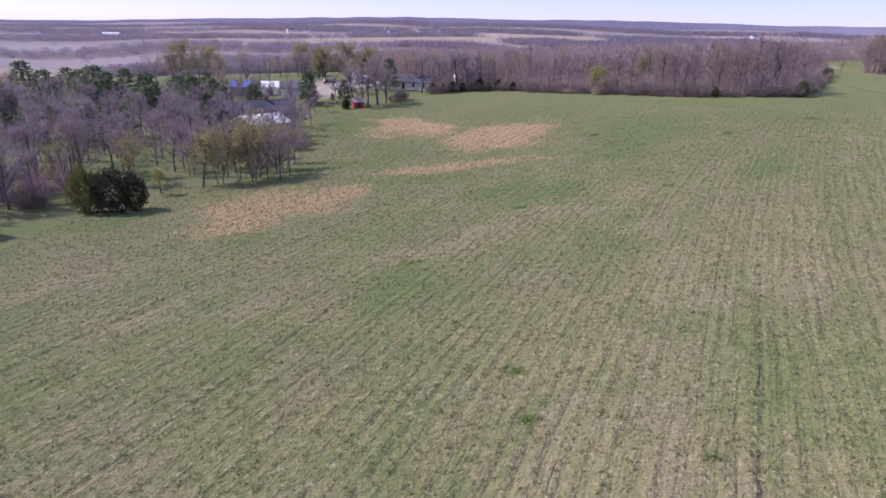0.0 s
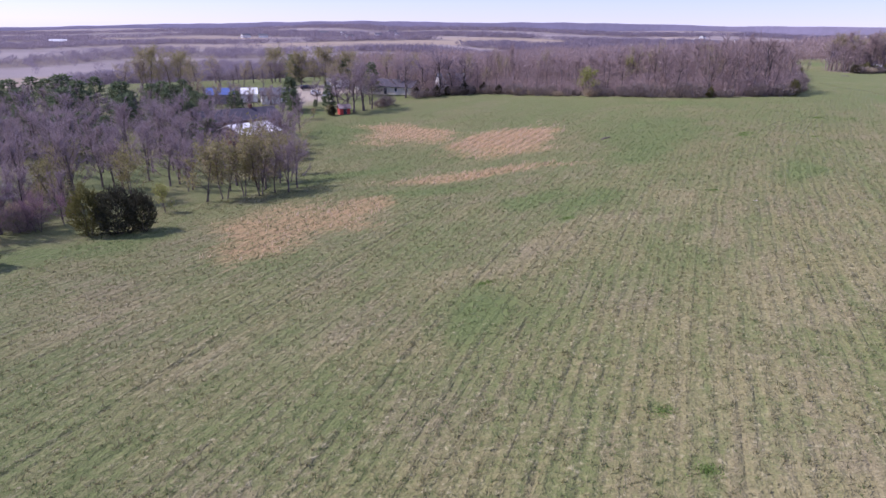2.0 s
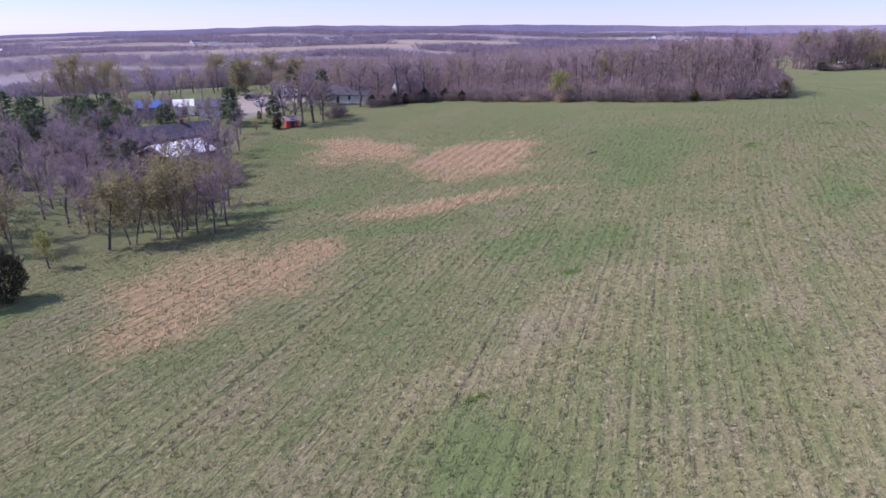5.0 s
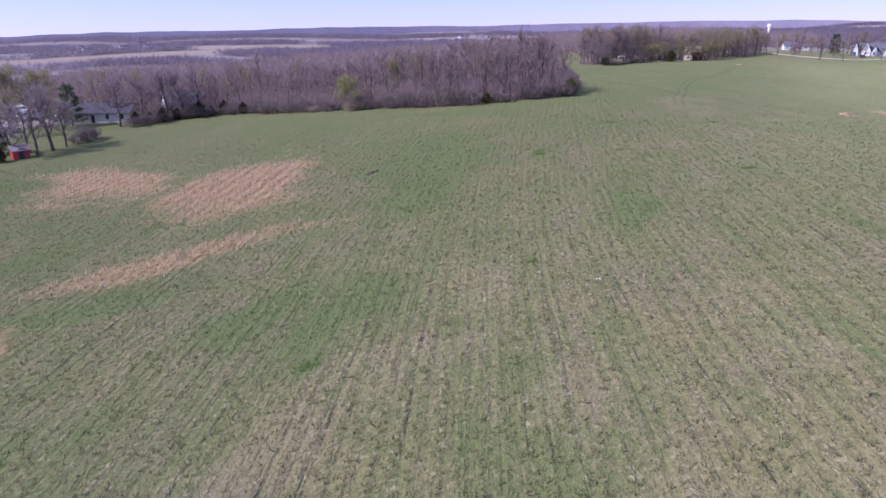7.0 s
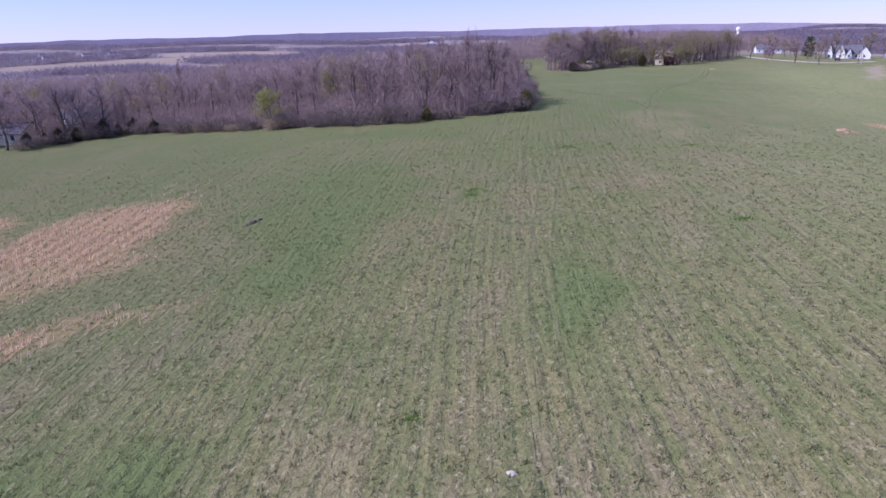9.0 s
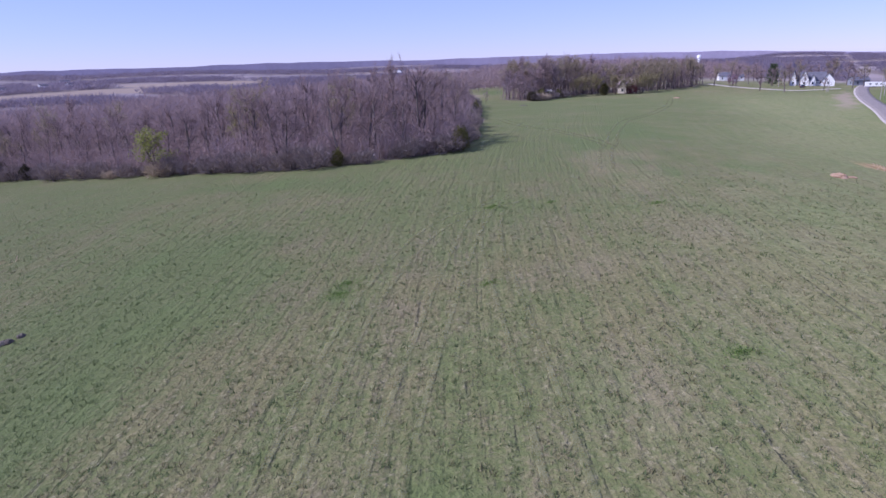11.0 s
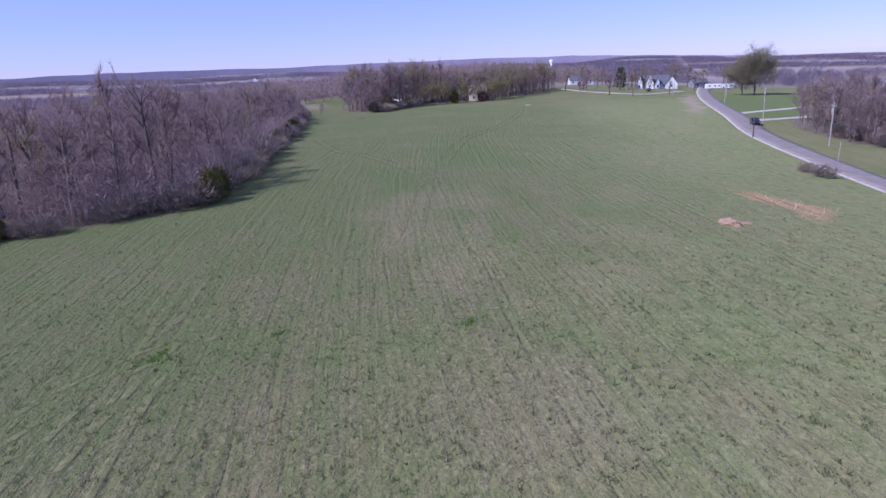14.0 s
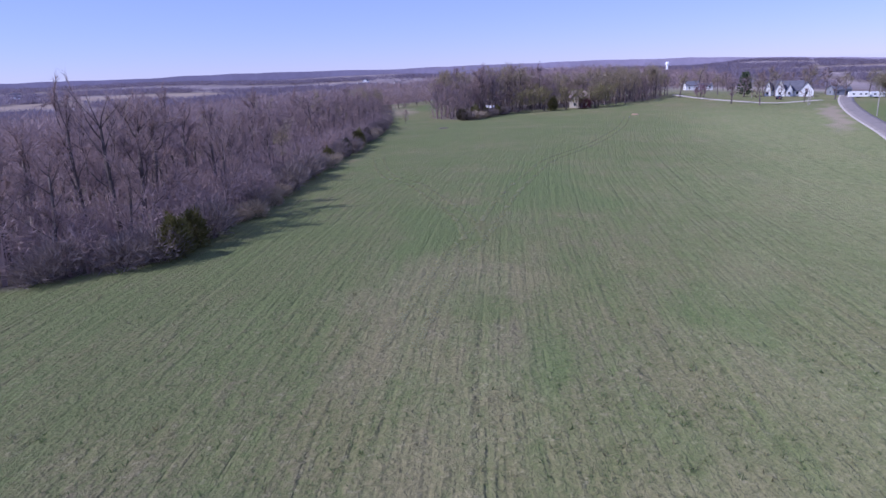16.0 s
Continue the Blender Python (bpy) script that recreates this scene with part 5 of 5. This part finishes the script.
def water_tower(x, y, h):
    root = empty("water_tower", on_ground(x, y))
    g = Geo()
    g.tube((0, 0, -2), (0, 0, h * 0.62), 5.5, 4.6, 16)
    part("shaft", g, WHITE, root, smooth=True)
    g = Geo()
    prof = [(4.6, .60), (8.0, .68), (9.0, .78), (8.6, .90), (6.0, .97), (1.5, 1.0)]
    for (ra, za), (rb, zb) in zip(prof[:-1], prof[1:]):
        g.tube((0, 0, za * h), (0, 0, zb * h), ra, rb, 18)
    part("tank", g, WHITE, root, smooth=True)
    tagged(root, "distant white water tower above the woods", "water tower")


water_tower(2482, 2090, 40)


def heap(name, x, y, r, h, mat, label, category, seed):
    """A low mound or lump with an uneven skin."""
    bm = bmesh.new()
    bmesh.ops.create_icosphere(bm, subdivisions=4, radius=1)
    for v in bm.verts:
        k = 1 + 0.28 * noise.noise(v.co * 1.7 + Vector((seed, 0, 0))) + 0.12 * noise.noise(v.co * 5 + Vector((0, seed, 0)))
        v.co = Vector((v.co.x * r * k, v.co.y * r * 0.75 * k, v.co.z * h * k))
    me = bpy.data.meshes.new(name)
    bm.to_mesh(me)
    bm.free()
    me.materials.append(mat)
    ob = new(name, me)
    ob.matrix_basis = on_ground(x, y, seed * 40, h * 0.12)
    return tagged(ob, label, category)


heap("dirt_mound", 122.2, 115.1, 1.15, 0.62, CLAY, "low mound of orange clay soil on the grass", "mound", 2)
heap("dirt_mound", 124.0, 114.4, 0.7, 0.2, CLAY, "flat spill of orange clay soil on the grass", "mound", 3)
heap("field_stone", 30.6, 118.5, 0.55, 0.32, STONE, "dark rough stones lying in the hayfield", "stone", 5)
heap("field_stone", 31.5, 119.0, 0.36, 0.25, STONE, "dark rough stone lying in the hayfield", "stone", 6)
heap("field_stone", 29.9, 118.1, 0.3, 0.2, STONE, "dark rough stone lying in the hayfield", "stone", 7)
heap("field_stone", 31.9, 70.8, 0.22, 0.1, GRAVEL, "pale flat stone lying in the stubble", "stone", 8)
heap("dirt_mound", 266.5, 268, 1.6, 0.5, CLAY, "small clay mound at the top of the field", "mound", 9)
heap("dirt_mound", 184, 268, 2.0, 0.3, STONE, "low brown heap in the far meadow", "mound", 10)

# ---- distance: woods across the valley, and the last ridge ----


BACK_WOODS = [(232, 412), (275, 420), (330, 408), (400, 398), (520, 400), (640, 520), (520, 700), (330, 640), (190, 560), (60, 480), (60, 402), (190, 442)]


def back_woods():
    """The wood that closes the meadow and runs on behind the hayfield's trees."""
    rng = np.random.default_rng(78)
    out = []
    while len(out) < 1050:
        x, y = rng.uniform(60, 640), rng.uniform(398, 700)
        if inside(np.array(x), np.array(y), BACK_WOODS):
            out.append((x, y, rng.uniform(0.85, 1.1) * (1.0 + 0.45 * float(ramp(420, 640, y)))))
    simple_crowns("back_woods", out, TWIG, "bare grey-brown woods behind the far meadow", (5.8, 12.5), 150, 18, wide=0.03)


back_woods()


def distant_woods():
    rng = np.random.default_rng(77)
    near, far = [], []
    for _ in range(60000):
        r = 260 + 3600 * rng.random() ** 1.5
        a = rng.uniform(radians(5), radians(135))
        x, y = 60 + r * math.cos(a), 100 + r * math.sin(a)
        if inside(np.array(x), np.array(y), WOODS) or r < 300 and a < 1.2:
            continue
        lot = math.sin(x / 190 + 2.1 * math.sin(y / 420)) * math.sin(y / 240 + 1.7 * math.sin(x / 330) + 0.8)
        s = -0.5 * x + 0.87 * y
        clear = [(-260, 440, 210, 130, 65), (60, 1560, 130, 420, 150), (330, 1930, 180, 230, 120), (1080, 1820, 120, 160, 0), (-560, 1900, 220, 120, 60), (-30, 235, 60, 45, 90)]
        if any(float(blob(x, y, *c)) > 0.45 for c in clear):
            continue
        if s < 260 and math.hypot(x - 400, y - 290) < 130 or (140 < x < 470 and 205 < y < 420) or (140 < x < 335 and 20 < y <= 205) or math.hypot(x - 366, y - 160) < 18 or abs(x * 0.5 - y * 0.87 + 10) < 14 or (x < 240 and y < 300 and x > -60):
            continue
        if r > 480 and belt(x, y) < 0 and rng.random() > 0.02:
            continue
        low = 0.55 + 0.45 * float(ramp(0.15, 0.8, a) * ramp(2.3, 1.5, a))
        if inside(np.array(x), np.array(y), BACK_WOODS):
            continue
        (near if r < 1000 else far).append((x, y, (1.0 + r / 5000) * low))
    near, far = near[:2600], far[:7500]
    simple_crowns("valley_woods", near, HAZY_TREES, "bare woods on the valley floor, haze-tinted grey-purple", (7.0, 9.0), 125, 15, wide=0.045)
    simple_crowns("distant_woods", far, HAZY_TREES, "far belts of bare woods across the country, haze-tinted grey-purple", (14.0, 7.0), 54, 16, wide=0.055)


distant_woods()


def last_ridge():
    g = Geo()
    n = 400
    for i in range(n):
        a = 2 * math.pi * i / n
        h = -44 + 74 * ramp(0.15, 0.8, a) * ramp(2.3, 1.5, a) + 8 * noise.noise((math.cos(a) * 6, math.sin(a) * 6, 1)) + 5 * noise.noise((math.cos(a) * 30, math.sin(a) * 30, 4))
        x, y = 60 + 4450 * math.cos(a), 100 + 4450 * math.sin(a)
        g.v += [(x, y, -130), (x * 1.0, y, h)]
    for i in range(n):
        j = (i + 1) % n
        g.f.append((2 * i, 2 * i + 1, 2 * j + 1, 2 * j))
    tagged(part("backdrop", g, RIDGE), "wooded ridge along the horizon, blue-grey haze painted in", "ridge", kind="structure")


# haze painted on the ridge: blue-grey base colour and a faint blue glow
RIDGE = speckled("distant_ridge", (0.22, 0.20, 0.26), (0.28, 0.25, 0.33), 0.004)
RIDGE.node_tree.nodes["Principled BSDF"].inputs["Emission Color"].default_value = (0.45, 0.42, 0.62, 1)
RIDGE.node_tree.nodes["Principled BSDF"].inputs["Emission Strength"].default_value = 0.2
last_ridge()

# ---- grass standing in the field ----


def sow():
    rng = np.random.default_rng(55)
    k = 125000
    # along the drilled arcs
    x, y = rng.uniform(-45, 150, k), rng.uniform(14, 185, k)
    rad, ang = np.hypot(x - 640, y + 263), np.arctan2(y + 263, x - 640)
    rad = np.round(rad / 1.025) * 1.025 + rng.normal(0, 0.27, k)
    x, y = 640 + rad * np.cos(ang), -263 + rad * np.sin(ang)
    keep = (x > -45) & (x < 150) & (y > 14) & (y < 185) & ~inside(x, y, WOODS) & ~inside(x, y, GROVE) & ((x - 60) * 0.64 - (y - 30) * 0.77 < 40)
    keep &= rng.random(k) > 1.02 * ramp(95, 182, 0.53 * x + 0.85 * y)
    x, y = x[keep], y[keep]
    z = land(x, y)
    patch = np.zeros(len(x))
    for row in LUSH:
        patch = np.maximum(patch, blob(x, y, *row))
    straw = np.zeros(len(x))
    for row in PALE:
        straw = np.maximum(straw, blob(x, y, *row))
    green = rng.random(len(x)) < 0.36 + 0.45 * (patch > 0.5) - 0.16 * (straw > 0.4) + 0.45 * ramp(70, 130, 0.53 * x + 0.85 * y)
    for name, sel, mat, label, ln in (("dry_grass", ~green, DRY_BLADE, "tufts of pale dry stubble along the rows", 0.27), ("green_grass", green, GREEN_BLADE, "tufts of thin green grass between the rows", 0.23)):
        size = np.repeat(rng.uniform(0.55, 1.35, sel.sum()), 5)
        b = np.repeat(np.stack([x[sel], y[sel], z[sel] - 0.03], 1), 5, 0)
        b[:, :2] += rng.normal(0, 0.075, (len(b), 2)) * size[:, None]
        w = rng.normal(0, 0.55, b.shape) + np.array([0.2, 0.3, 0.62])
        w[:, 2] = np.abs(w[:, 2])
        tagged(shards(name, blades(rng, b, w, rng.uniform(0.7, 1.4, len(b)) * ln * size, rng.uniform(0.04, 0.085, len(b))), mat), label, "grass", kind="stuff")
    clumps = []
    for cx, cy, ra in ((5.3, 28, .75), (5.3, 32.8, .6), (72, 121, 1.0), (72.8, 121.5, .7), (86.6, 112.8, 1.0), (60.5, 103.7, .8), (51.5, 109, 1.2), (52.6, 110.6, .9), (30, 76.8, .8), (-1.4, 53.3, .6), (-0.8, 53.6, .5), (10.6, 71, .9), (65.4, 87.5, .9), (13.5, 24.5, .6), (78, 119, .5)):
        n = int(420 * ra)
        t, q = rng.uniform(0, 6.283, n), np.abs(rng.normal(0, 0.62, n)) * ra
        px, py = cx + q * np.cos(t) * 1.3, cy + q * np.sin(t) * 0.8
        b = np.stack([px, py, land(px, py) - 0.02], 1)
        w = rng.normal(0, 0.6, b.shape) + np.array([0, 0, 0.3])
        clumps.append(blades(rng, b, w, rng.uniform(0.08, 0.2, n), rng.uniform(0.06, 0.12, n)))
    tagged(shards("green_weeds", np.concatenate(clumps), CLOVER), "fresh green clumps of weeds in the stubble", "weeds", kind="stuff")
    pts = []
    for i, (cx, cy, ra, rb, dg) in enumerate(SEDGE):
        n = int(ra * rb * (130 if i < 3 else 60))
        px, py = cx + rng.uniform(-1.6, 1.6, n) * max(ra, rb), cy + rng.uniform(-1.6, 1.6, n) * max(ra, rb)
        rim = blob(px, py, cx, cy, ra, rb, dg) + 0.35 * np.sin(px * 0.9 + 1.3 * np.sin(py * 0.7)) * np.sin(py * 0.8)
        d = np.hypot(px - 640, py + 263) + 0.25 * np.sin(px * 0.7) * np.sin(py * 0.5)
        thick = (rim > rng.uniform(0.42, 0.9, n)) & (np.sin(d * 2 * np.pi / 2.05) < rng.uniform(-0.5, 0.55, n))
        if i in (3, 4, 5):
            thick &= rng.random(n) < (0.22 if i < 5 else 0.5)
        pts.append(np.stack([px[thick], py[thick]], 1))
    p = np.concatenate(pts)
    b = np.repeat(np.c_[p, land(p[:, 0], p[:, 1]) - 0.02], 3, 0)
    b[:, :2] += rng.normal(0, 0.08, (len(b), 2))
    w = rng.normal(0, 0.3, b.shape) + np.array([0.15, -0.05, 1.0])
    tagged(shards("broom_sedge", blades(rng, b, w, rng.uniform(0.35, 0.85, len(b)), rng.uniform(0.05, 0.1, len(b))), SEDGE_BLADE), "orange-tan clumps of dry broom sedge in the field", "grass", kind="stuff")


sow()
